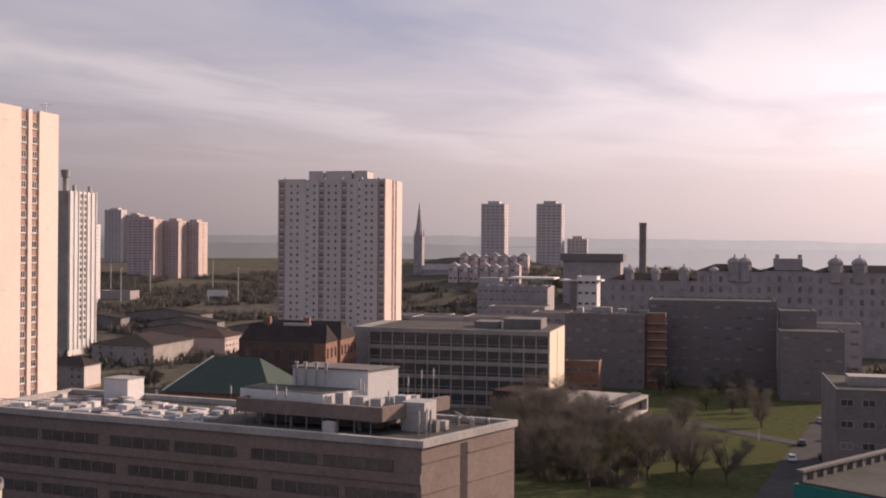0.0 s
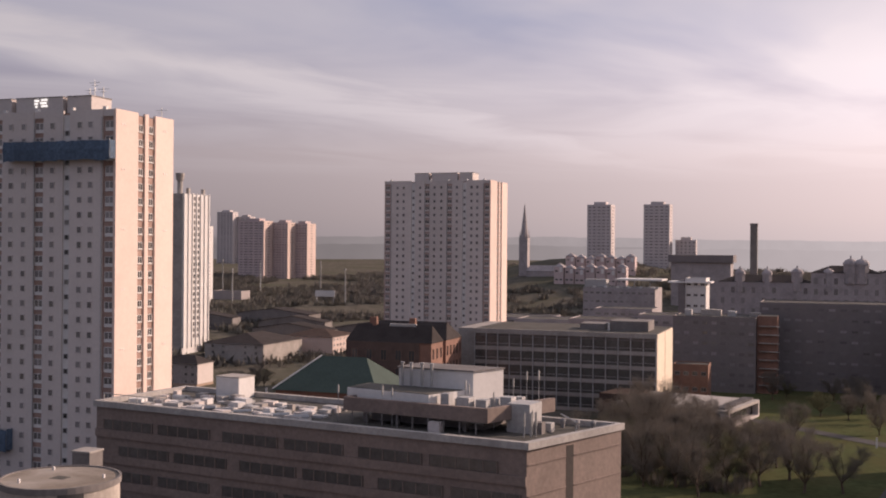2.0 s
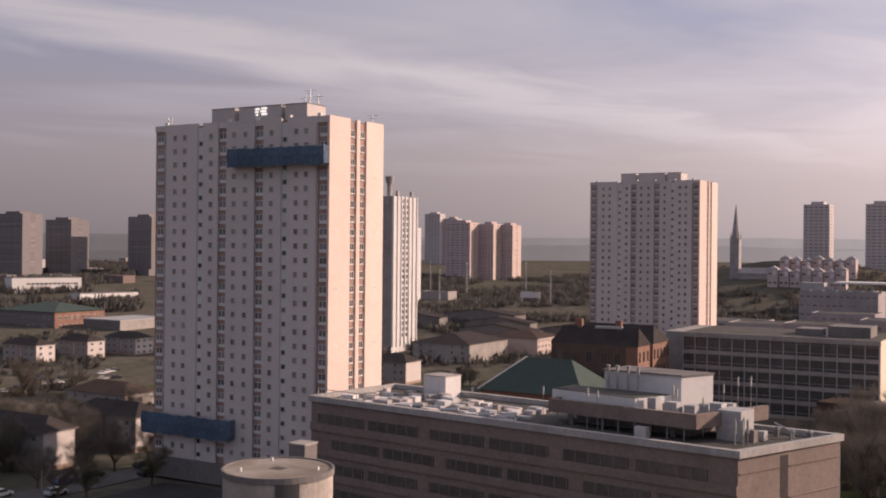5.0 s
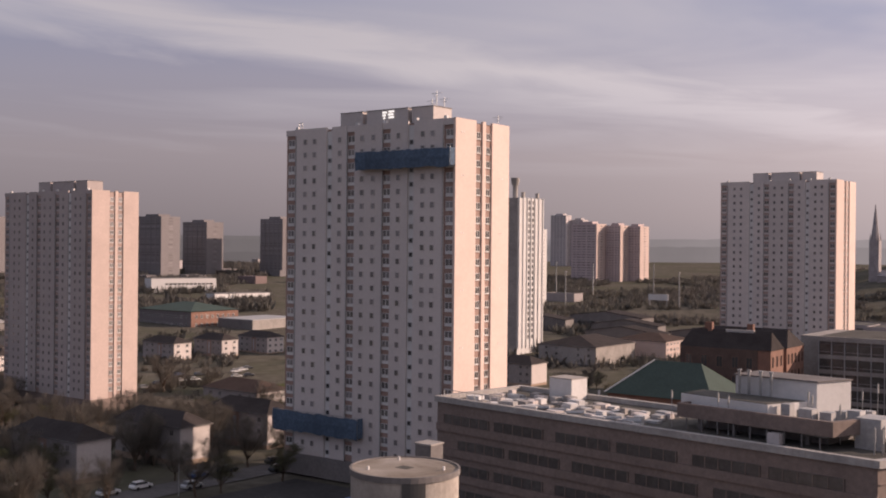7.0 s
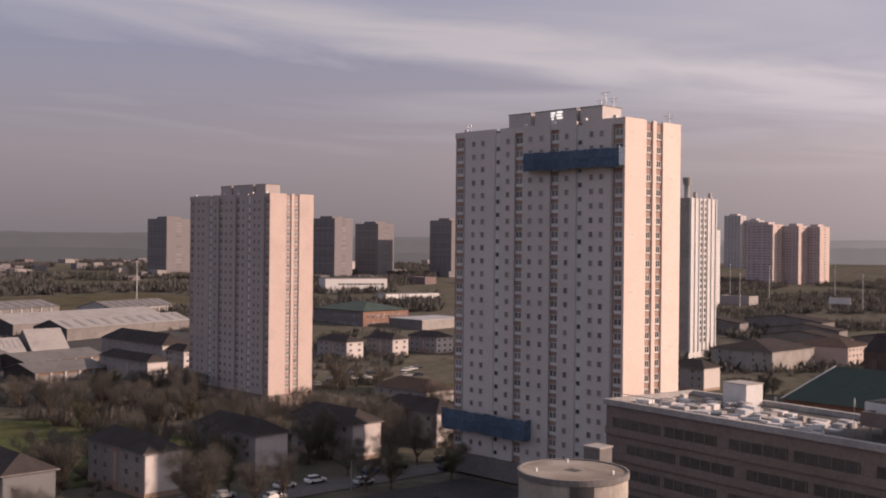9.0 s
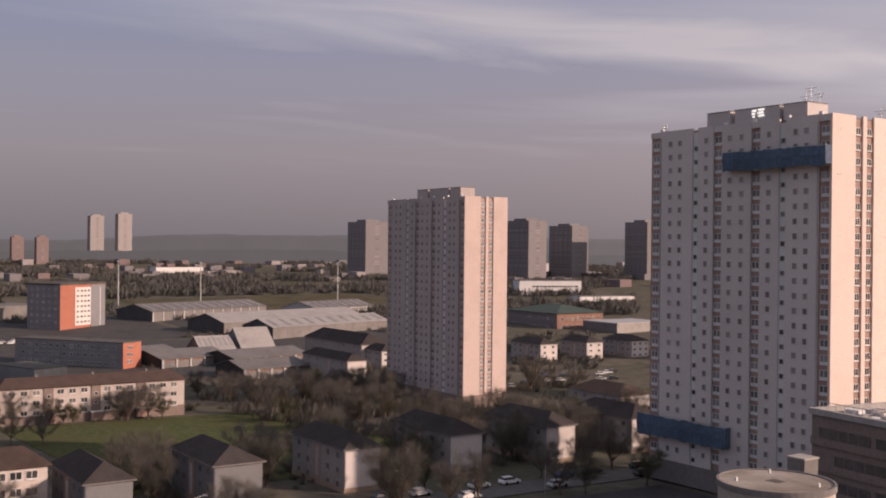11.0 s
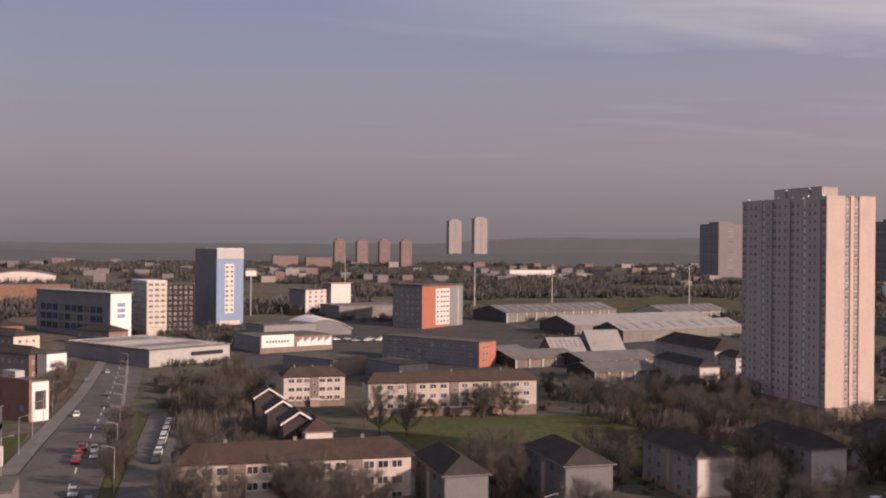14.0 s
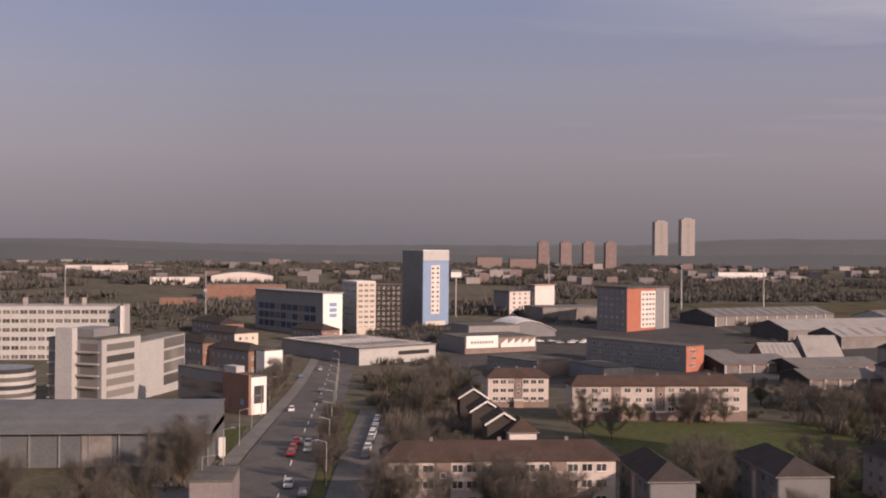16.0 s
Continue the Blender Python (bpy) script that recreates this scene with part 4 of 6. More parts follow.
def teal_building():
    b = thing("terrace_building", pose(6.6, 92.8, 0, 0, 0, -35), "near building with teal panels and railed roof terrace", "building")
    h = 26.2
    boxes("wall", CONCRETE_DARK, b, (0, 0, 0, 40, 34, h - 1.6))
    boxes("teal_band", TEAL, b, (-0.12, -0.12, h - 1.597, 40, 34.1, h - 0.2))
    boxes("roof", FELT, b, (0.2, 0.2, h - 0.197, 39.8, 33.8, h))
    boxes("teal_wall", TEAL, b, (9.0, 0.3, h + 0.003, 39, 7.5, h + 3.4))
    for i in range(21):
        boxes("rail_post", PAVING, b, (0.1, 0.3 + i * 1.6, h, 0.5, 0.85 + i * 1.6, h + 0.75))
    boxes("coping_rail", PAVING, b, (0.0, 0.1, h + 0.753, 0.65, 33.6, h + 0.95))
    return b


teal_building()


# ---- concrete drum ----
def drum():
    b = thing("concrete_drum", pose(-69.5, 86.2, 0), "round pale concrete stair tower with stained flat top", "stair tower")
    r, h = 5.65, 22.7
    bm = bmesh.new()
    add_tube(bm, (0, 0, 0), (0, 0, h - 0.6), r - 0.15, r - 0.15, 48)
    part("wall", bm, mat("weathered_concrete", (0.43, 0.385, 0.345), stain=0.4), b)
    bm = bmesh.new()
    n = 48
    rim = []
    for rr, z in ((r, h - 0.597), (r, h), (r - 0.22, h), (r - 0.22, h - 0.3)):
        rim.append([bm.verts.new((rr * math.cos(2 * math.pi * k / n), rr * math.sin(2 * math.pi * k / n), z)) for k in range(n)])
    for a, c in zip(rim, rim[1:] + rim[:1]):
        for k in range(n):
            bm.faces.new((a[k], a[(k + 1) % n], c[(k + 1) % n], c[k]))
    part("rim", bm, CONCRETE_DARK, b)
    bm = bmesh.new()
    add_tube(bm, (0, 0, h - 0.59), (0, 0, h - 0.12), r - 0.24, r - 0.24, 40)
    part("roof", bm, mat("mossy_roof", (0.21, 0.175, 0.14), stain=0.6, second=(0.36, 0.32, 0.28)), b)
    bm = bmesh.new()
    for a0 in (318,):
        pts = []
        for s in range(7):
            a = radians(a0 + s * 4 - 12)
            pts.append(((r + 0.02) * math.cos(a), (r + 0.02) * math.sin(a)))
        pts += [((r - 0.4) * math.cos(radians(a0 + 12)), (r - 0.4) * math.sin(radians(a0 + 12))), ((r - 0.4) * math.cos(radians(a0 - 12)), (r - 0.4) * math.sin(radians(a0 - 12)))]
        add_prism(bm, pts, 0, h - 0.62)
    part("slot_window", bm, GLASS, b)
    boxes("hatch", FELT, b, (-0.8, -0.6, h - 0.297, 0.7, 0.7, h - 0.1))
    for a in (20, 140, 235):
        boxes("roof_lamp", WHITE, b, (4 * math.cos(radians(a)), 4 * math.sin(radians(a)), h - 0.297, 4 * math.cos(radians(a)) + 0.2, 4 * math.sin(radians(a)) + 0.2, h + 0.25))
    return b


drum()
sh = thing("concrete_shaft", pose(-80.5, 104.5, 0), "slim square concrete flue beside the round tower", "flue")
boxes("shaft", CONCRETE_DARK, sh, (-1.2, -1.2, 0, 1.2, 1.2, 21.2))
boxes("cap", CONCRETE, sh, (-1.3, -1.3, 21.203, 1.3, 1.3, 21.4))


# ---- blue netted work platforms on the near tower ----
def work_platform(x0, x1, y, z0, z1):
    p = thing("work_platform", pose(x0, y, z0), "blue-netted work platform hung on a tower wall", "work platform", "work platforms")
    L, h = x1 - x0, z1 - z0
    boxes("deck", STEEL, p, (0, -1.6, 0, L, -0.1, 0.15))
    bm = bmesh.new()
    n = 26
    rng = random.Random(int(L * 10))
    top = [bm.verts.new((L * i / n, -1.65 - rng.uniform(0, 0.12), h - rng.uniform(0, 0.3))) for i in range(n + 1)]
    mid = [bm.verts.new((L * i / n, -1.75 - rng.uniform(0, 0.2), h * 0.5)) for i in range(n + 1)]
    low = [bm.verts.new((L * i / n, -1.65 - rng.uniform(0, 0.1), -0.3 - rng.uniform(0, 0.35))) for i in range(n + 1)]
    for a, b in ((top, mid), (mid, low)):
        for i in range(n):
            bm.faces.new((a[i], b[i], b[i + 1], a[i + 1]))
    ob = part("netting", bm, NET, p)
    ob.modifiers.new("cloth", "SOLIDIFY").thickness = 0.03
    boxes("end_net", NET, p, (-0.05, -1.6, -0.2, 0.0, -0.1, h - 0.1), label="blue net over the end")
    boxes("end_net", NET, p, (L, -1.6, -0.2, L + 0.05, -0.1, h - 0.1), label="blue net over the end")
    for i in range(8):
        boxes("post", STEEL, p, (L * i / 7 - 0.04, -1.62, 0.15, L * i / 7 + 0.04, -1.54, h + 0.1))
    boxes("hand_rail", STEEL, p, (0, -1.53, h - 0.1, L, -1.47, h))
    return p


work_platform(-156.1 + 0.475 * 42.2, -114.0, 154.7, 59.9, 62.9)
work_platform(-157.4, -156.1 + 0.50 * 42.2, 154.7, 9.2, 12.8)

# roof furniture of the near tower
for x, y, z, k in ((-124.6, 163, 71.6, 3.0), (-123.9, 164.5, 71.6, 2.0), (-126.4, 164, 71.6, 1.8), (-114.6, 169, 67.8, 2.2)):
    a = thing("aerial", pose(x, y, z), "thin metal television aerial on a flat roof", "aerial", "aerials")
    boxes("pole", STEEL, a, (-0.05, -0.05, 0, 0.05, 0.05, k))
    boxes("arm", STEEL, a, (-1.2, -0.03, k - 0.4, 1.2, 0.03, k - 0.33), (-0.7, -0.03, k - 0.9, 0.7, 0.03, k - 0.83))
cage = thing("roof_ladder_cage", pose(-153.8, 156, 67.8), "small steel ladder cage on the tower roof", "ladder cage")
for dx in (0, 0.9):
    boxes("post", STEEL, cage, (dx, 0, 0, dx + 0.08, 0.08, 2.0))
for k in range(3):
    boxes("rung", STEEL, cage, (0, 0, 0.6 + k * 0.6, 0.98, 0.06, 0.68 + k * 0.6))
# Bright patches on a shaded wall; emission is added, no lamp is known.
PATCH_GLOW = bpy.data.materials.new("added_patch_glow")
PATCH_GLOW.use_nodes = True
PATCH_GLOW.node_tree.nodes["Principled BSDF"].inputs["Emission Color"].default_value = (1, 0.92, 0.86, 1)
PATCH_GLOW.node_tree.nodes["Principled BSDF"].inputs["Emission Strength"].default_value = 0.7
sg = thing("rooftop_sign", pose(-135.6, 160.35, 69.95), "bright patches on the tower plant room, drawn as glowing bars", "sign")
for dx, dz, w in ((0, 0.9, 1.0), (0, 0.35, 0.7), (0.2, -0.2, 0.4), (1.5, 1.0, 1.3), (1.3, 0.45, 1.3), (1.5, -0.1, 1.3)):
    boxes("sign_bar", PATCH_GLOW, sg, (dx, -0.12, dz, dx + w, 0, dz + 0.3))
fd = thing("tank_house", pose(-295.5, 451.5, 72.1), "small round tank on a tower roof", "roof tank")
bm = bmesh.new()
add_tube(bm, (0, 0, -2), (0, 0, 4.497), 1.3, 1.3, 16)
part("shaft", bm, CONCRETE, fd)
bm = bmesh.new()
add_tube(bm, (0, 0, 4.5), (0, 0, 8.0), 1.8, 2.2, 16)
part("tank", bm, CONCRETE, fd)


# ---- rotated blocks beyond the fields ----
def block(x, y, turn, L, W, z0, z1, label, wall, side=None, cat="building", name="building", roof=None, south=None, east=None, roof_over=0.0, group="mid-distance buildings"):
    """A flat-roofed block. x, y: plan corner between the shaded side (length L) and the lit side (length W). For some
    blocks of one colour, shade is put into a darker wall tone than side.
    """
    b = thing(name, pose(x, y, z0, 0, 0, turn), label, cat, group)
    h = z1 - z0
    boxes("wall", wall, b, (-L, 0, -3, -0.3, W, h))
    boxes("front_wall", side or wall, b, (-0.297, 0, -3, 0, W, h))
    boxes("roof", roof or FELT, b, (-L - roof_over, -roof_over, h + 0.003, roof_over, W + roof_over, h + 0.45))
    for fc, spec in (("S", south), ("E", east)):
        if spec:
            cols, rows, ww, wh, lo, hi, pane = spec
            ln = L if fc == "S" else W
            us = [ln * (lo + (hi - lo) * (i + 0.5) / cols) for i in range(cols)]
            us = [-u for u in us] if fc == "S" else us
            set_windows(b, fc, 0, grid(us, [h - (k + 0.6) * (h - 0.5) / rows for k in range(rows)]), ww, wh, pane=pane)
    return b


bt = block(-665.3, 45.1, 35, 20.6, 20.7, -5, 43.1, "tall blue and grey clad student tower", GREY_PANEL, BLUE, "tower block", "student_tower", roof=WHITE)
boxes("white_panel", RENDER, bt, (0.003, 6.2, 9, 0.25, 13.2, 39.0), label="white window panel")
boxes("top_band", GREY_LIGHT, bt, (0.003, 0, 42.0, 0.3, 20.7, 48.0))
set_windows(bt, "E", 0.25, grid([7.7, 11.5], [11 + i * 2.9 for i in range(10)]), 1.9, 1.5)
boxes("entrance", YELLOW, bt, (0.003, 2, 0, 0.3, 18, 4.5))
cb = block(-618.0, 4.4, 20, 25, 11.5, -5.5, 25.0, "cream student block with many small windows", GREY_LIGHT, YELLOW, "block of flats", "student_block", south=(9, 9, 1.6, 1.7, 0.02, 0.95, None), east=(3, 10, 2.6, 1.5, 0.05, 0.95, GLASS_PALE), roof=WHITE)
boxes("lower_panel", YELLOW, cb, (0.003, 0.2, 0, 0.15, 11.3, 5))
block(-640.0, 15.5, 0, 20, 15.5, -5, 22.8, "dark brick student block with rows of windows", SLATE, SLATE, "block of flats", "student_block", east=(5, 9, 1.4, 1.5, 0.03, 0.97, None))
ob = block(-630.0, 163.7, 35, 23.6, 38.7, -5, 21.5, "grey block with orange and white lit end", GREY_PANEL, ORANGE, "block of flats", "student_block", south=(5, 7, 1.4, 1.4, 0.05, 0.95, None), roof=FELT)
boxes("white_panel", RENDER, ob, (0.003, 12.5, 3, 0.2, 26, 25), label="white panel with windows")
set_windows(ob, "E", 0.2, grid([14.5, 18, 21, 24], [5 + i * 3.0 for i in range(7)]), 1.9, 1.4)
boxes("grey_panel", GREY_PANEL, ob, (0.003, 26.003, 1, 0.35, 38.7, 26.3), label="grey stair panel")
boxes("stair_glazing", GREY_LIGHT, ob, (0.353, 33.6, 2, 0.45, 34.6, 25))
boxes("roof_edge", FELT, ob, (-24, -0.6, 26.96, 0.6, 39.2, 27.6))
wb = block(-731.0, 108.6, 35, 16, 30, -3, 15.6, "cream clad student block with dark roof", GREY_PANEL, RENDER, "block of flats", "student_block", east=(5, 6, 2.2, 1.6, 0.05, 0.95, GLASS_MID), roof_over=0.8)
block(-739.0, 127.5, 35, 8, 19, -3, 19.6, "cream clad stair block with brown roof edge", GREY_PANEL, RENDER, "stair block", "student_block", roof=BROWN, roof_over=1.0, south=(2, 6, 1.6, 1.4, 0.1, 0.9, GLASS_MID))
block(-700, 126.0, 15, 30, 48, -4, 6.1, "long dark warehouse with pale roof", CONCRETE_DARK, CONCRETE_DARK, "warehouse", "warehouse", roof=METAL_ROOF)
lc = block(-599.8, -14.2, 35, 73, 12.8, -7, 19.2, "blue-glazed leisure centre with white lit end", GREY_PANEL, WHITE_BRIGHT, "leisure centre", "leisure_centre", roof=PALE_SHEET, roof_over=0.8)
set_windows(lc, "S", 0, grid([-10 - 6.2 * i for i in range(10)], [7, 12, 17]), 5.4, 3.6, pane=GLASS_BLUE, frame_mat=GREY_PANEL)
for k in range(3):
    boxes("sign_panel", BLUE, lc, (0.003, 4.2, 13 + k * 3, 0.1, 9.0, 15 + k * 3), label="blue lettering panel")
# Shade on the long side is put into its darker grey cladding.
ws = block(-484.5, 4.7, 35, 66, 44, -7.9, -0.5, "long low white shed with pale metal roof", GREY_PANEL, GREY_LIGHT, "shed", "retail_shed", roof=METAL_ROOF, roof_over=0.6)
for i in range(9):
    boxes("rooflight", GREY_PANEL, ws, (-60 + i * 6.5, 4, 7.86, -58.2 + i * 6.5, 38, 8.0))
for i in range(12):
    boxes("sheet_rib", WHITE, ws, (-64 + i * 5.5, 0.5, 7.86, -63.7 + i * 5.5, 43.5, 7.98))
boxes("strip_window", GLASS, ws, (0.003, 22, 3.6, 0.12, 40, 5.4))
dl = block(-527.8, 56.6, 20, 30, 40, -7.4, 0.6, "bright white showroom with saw-tooth glass front", GREY_PANEL, PINK_STONE, "showroom", "showroom", roof=FELT)
boxes("white_fascia", WHITE_BRIGHT, dl, (0.003, 0.5, 3.2, 0.6, 18, 9.2), label="bright white sign fascia")
boxes("lettering", CONCRETE_DARK, dl, *[(0.603, 3 + i * 1.6, 5.4, 0.68, 4 + i * 1.6, 6.6) for i in range(8)], label="dark unreadable lettering bars")
for i in range(5):
    bm = bmesh.new()
    y0 = 19.5 + i * 3.9
    v = [bm.verts.new(p) for p in ((0.003, y0, 3.2), (0.003, y0 + 3.8, 3.2), (0.003, y0 + 3.8, 7.4), (0.003, y0, 5.0), (0.7, y0, 3.2), (0.7, y0 + 3.8, 3.2), (0.7, y0 + 3.8, 7.4), (0.7, y0, 5.0))]
    for f in ((0, 1, 2, 3), (4, 5, 6, 7), (0, 1, 5, 4), (1, 2, 6, 5), (2, 3, 7, 6), (3, 0, 4, 7)):
        bm.faces.new([v[k] for k in f])
    part("white_peak", bm, WHITE_BRIGHT, dl)
block(-560, 62, 20, 22, 30, -6.5, 4.2, "low grey clad workshop with flat roof", GREY_PANEL, GREY_PANEL, "workshop", "workshop")


def barrel_hall(x, y, turn, L, W, z0, eave, rise, label, wall, roof, ribs=0):
    """A hall with a curved roof that spans W; x, y is its corner, as for block."""
    b = thing("curved_roof_hall", pose(x, y, z0, 0, 0, turn), label, "hall", "curved halls")
    boxes("wall", wall, b, (-L, 0, -3, 0, W, eave))
    bm = bmesh.new()
    n = 16
    A, B = [], []
    for i in range(n + 1):
        v = i / n
        z = eave + rise * math.sin(math.pi * (0.06 + 0.88 * v))
        A.append((v * (W + 1.2) - 0.6, z))
    for (y0, z1), (y1, z2) in zip(A, A[1:]):
        add_prism_x(bm, [(y0, z1), (y1, z2), (y1, z2 + 0.3), (y0, z1 + 0.3)], -L - 0.5, 0.6)
    bmesh.ops.remove_doubles(bm, verts=bm.verts[:], dist=0.001)
    part("roof", bm, roof, b)
    bm = bmesh.new()
    pts = [(p[0], p[1]) for p in A]
    add_prism_x(bm, [(0.0, eave)] + [(min(max(a, 0), W), z) for a, z in pts] + [(W, eave)], -0.4, 0.02)
    part("gable", bm, wall, b)
    for i in range(ribs):
        boxes("wall_rib", STEEL, b, (-L * (i + 0.5) / ribs, -0.3, -1, -L * (i + 0.5) / ribs + 0.35, -0.003, eave))
    return b


def add_prism_x(bm, pts, x0, x1):
    a, c = ([bm.verts.new((x, y, z)) for y, z in pts] for x in (x0, x1))
    bm.faces.new(a[::-1])
    bm.faces.new(c)
    for i in range(len(pts)):
        j = (i + 1) % len(pts)
        bm.faces.new((a[i], a[j], c[j], c[i]))


barrel_hall(-606.0, 86, 5, 40, 31, -5.5, 2.4, 7.0, "low hall with white curved roof", GREY_PANEL, WHITE)


def gable_shed(x, y, turn, L, W, z0, eave, rise, label, wall, roof, end=None, lights=0, bays=0, band=None):
    """A pitched shed whose ridge runs along the lit side (W); gable on the shaded side."""
    b = thing("pitched_shed", pose(x, y, z0, 0, 0, turn), label, "shed", "industrial sheds")
    boxes("wall", wall, b, (-L, 0.3, -3, 0, W, eave))
    bm = bmesh.new()
    v = [bm.verts.new(p) for p in ((0, 0, eave), (-L, 0, eave), (-L / 2, 0, eave + rise), (0, 0.297, eave), (-L, 0.297, eave), (-L / 2, 0.297, eave + rise))]
    for f in ((0, 2, 1), (3, 4, 5), (0, 1, 4, 3), (1, 2, 5, 4), (2, 0, 3, 5)):
        bm.faces.new([v[k] for k in f])
    add_box(bm, -L, 0, -3, 0, 0.297, eave - 0.003)
    part("gable_wall", bm, end or wall, b)
    for s in (0, 1):
        bm = bmesh.new()
        xe, xm = (0.5 if s == 0 else -L - 0.5), -L / 2
        q = [(xe, -0.4, eave - 0.15), (xm, -0.4, eave + rise + 0.05), (xm, W + 0.4, eave + rise + 0.05), (xe, W + 0.4, eave - 0.15)]
        lo = [bm.verts.new(p) for p in q]
        hi = [bm.verts.new((p[0], p[1], p[2] + 0.22)) for p in q]
        bm.faces.new(lo)
        bm.faces.new(hi)
        for i in range(4):
            j = (i + 1) % 4
            bm.faces.new((lo[i], lo[j], hi[j], hi[i]))
        part("roof_slope", bm, roof, b)
    for i in range(lights):
        y0 = W * (i + 0.4) / lights
        bm = bmesh.new()
        x0, x1 = -L * 0.08, -L * 0.42
        za, zb = eave + rise * 0.16 + 0.3, eave + rise * 0.84 + 0.3
        lo = [bm.verts.new(p) for p in ((x0, y0, za - 0.1), (x1, y0, zb - 0.1), (x1, y0 + W / lights * 0.3, zb - 0.1), (x0, y0 + W / lights * 0.3, za - 0.1))]
        hi = [bm.verts.new(p.co + Vector((0, 0, 0.16))) for p in lo]
        bm.faces.new(hi)
        for k in range(4):
            j = (k + 1) % 4
            bm.faces.new((lo[k], lo[j], hi[j], hi[k]))
        part("rooflight", bm, GREY_PANEL, b)
    for i in range(bays):
        y0 = W * i / bays
        boxes("bay_post", GREY_LIGHT, b, (0.003, y0, -1, 0.5, y0 + 0.9, eave - 0.2))
        boxes("bay_door", CONCRETE_DARK, b, (0.003, y0 + 1.2, -1, 0.2, y0 + W / bays - 0.3, eave - 0.9))
    if band:
        boxes("edge_band", band, b, (0.003, 0, eave - 1.0, 0.3, W, eave - 0.2), label="red edge band")
    return b


DARK_SHEET = mat("dark_wall_sheet", (0.075, 0.075, 0.08), stain=0.2)
gable_shed(-658.5, 226.8, 20, 35, 98, -3.5, 7.0, 4.0, "long depot shed with open bays and grey roof", CONCRETE_DARK, METAL_ROOF, end=DARK_SHEET, lights=12, bays=12)
gable_shed(-640, 330, 20, 30, 60, -3.5, 7.5, 4.0, "pale depot shed with grey roof", GREY_LIGHT, METAL_ROOF, lights=8, bays=7)
gable_shed(-575.2, 239.3, 15, 34, 110, -5.5, 7.0, 4.5, "long warehouse with pale sheet roof", CONCRETE_DARK, PALE_SHEET, end=DARK_SHEET, lights=0)
gable_shed(-538.0, 252.0, 15, 26, 90, -5.5, 6.4, 4.0, "long warehouse with pale sheet roof", CONCRETE_DARK, PALE_SHEET, end=DARK_SHEET, lights=10)
gable_shed(-476.0, 207.0, 0, 20, 17.0, -7.5, 4.2, 9.0, "tall shed with pale roof and red trim", GREY_PANEL, PALE_SHEET, end=GREY_PANEL, band=mat("red_trim", (0.5, 0.05, 0.04)))
gable_shed(-477.0, 187.5, 0, 18, 17.0, -7.5, 3.8, 6.0, "pale roofed shed with red trim and roof lights", BRICK, PALE_SHEET, lights=7, band=mat("red_trim", (0.5, 0.05, 0.04)))
for x, y, L, W, tn in ((-452, 160, 30, 34, 10), (-440, 188, 26, 40, 10), (-400, 175, 24, 30, 5), (-470, 150, 30, 30, 15)):
    gable_shed(x, y, tn, L, W, -8, 4.0, 2.6, "low brick workshop with grey sheet roof", BRICK, METAL_ROOF, end=BROWN_DARK, bays=5)
sb = block(-457.2, 145.0, 35, 58, 12.3, -8, 3.0, "dark slate-clad flats with orange end wall", GREY_PANEL, ORANGE, "block of flats", "block_of_flats", south=(14, 3, 1.8, 1.5, 0.05, 0.95, None), roof=FELT)
set_windows(sb, "E", 0, grid([3.5, 5.5], [3, 6, 9]), 1.6, 1.5)
block(-438.1, 76.5, 35, 30, 20, -8, -1.5, "low brown brick workshop near the flats", GREY_PANEL, PINK_STONE, "workshop", "workshop", south=(6, 1, 2, 1.5, 0.1, 0.9, None))
block(-420, 100, 20, 26, 14, -8, -2, "low grey workshop beside the flats", GREY_PANEL, CONCRETE, "workshop", "workshop")
# Dulled brick on the south puts the shade into the colour; east stays red.
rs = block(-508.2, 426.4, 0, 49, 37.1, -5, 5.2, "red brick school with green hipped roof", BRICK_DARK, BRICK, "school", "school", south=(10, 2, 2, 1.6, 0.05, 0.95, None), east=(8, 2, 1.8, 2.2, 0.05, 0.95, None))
bm = bmesh.new()
hip_roof(bm, -49, 0, 0, 37.1, 10.7, 4.5, 1.0)
part("hipped_roof", bm, GREEN_ROOF, rs)
block(-755, 590, -20, 18, 58, 0, 16.5, "bright white low building far off", WHITE, WHITE_BRIGHT, "warehouse", "warehouse", east=(12, 2, 3.0, 1.6, 0.2, 0.95, None), roof=METAL_ROOF)
block(-640, 560, -10, 14, 50, 0, 8, "pale low warehouse far off", WHITE, WHITE_BRIGHT, "warehouse", "warehouse", roof=METAL_ROOF)
block(-470, 440, 0, 30, 40, -6, 1.5, "low workshop with a pale roof", CONCRETE_DARK, CONCRETE, "workshop", "workshop", roof=GREY_LIGHT)
block(-1110, 860, -10, 18, 60, 10, 26, "hazy low building below the towers", FAR_TOWER, FAR_TOWER, "building", "building")

# ---- offices beside the main road ----
go = block(-348.6, -77.1, 67, 20, 21, -5.9, 15.0, "grey office with striped white end wall", GREY_PANEL, GREY_LIGHT, "office block", "office_block", roof=FELT)
for k in range(5):
    boxes("ribbon_window", GLASS_MID, go, (0.003, 2.4, 2.4 + k * 3.7, 0.1, 17.4, 4.6 + k * 3.7))
    boxes("ribbon_window", GLASS_MID, go, (-8, -0.1, 2.6 + k * 3.7, -1.5, -0.003, 4.9 + k * 3.7))
    boxes("balcony", CONCRETE, go, (-9, -1.2, 2.0 + k * 3.7, -0.8, -0.103, 2.5 + k * 3.7))
    boxes("balcony", CONCRETE, go, (-19.8, -1.2, 2.0 + k * 3.7, -15.6, -0.003, 2.5 + k * 3.7))
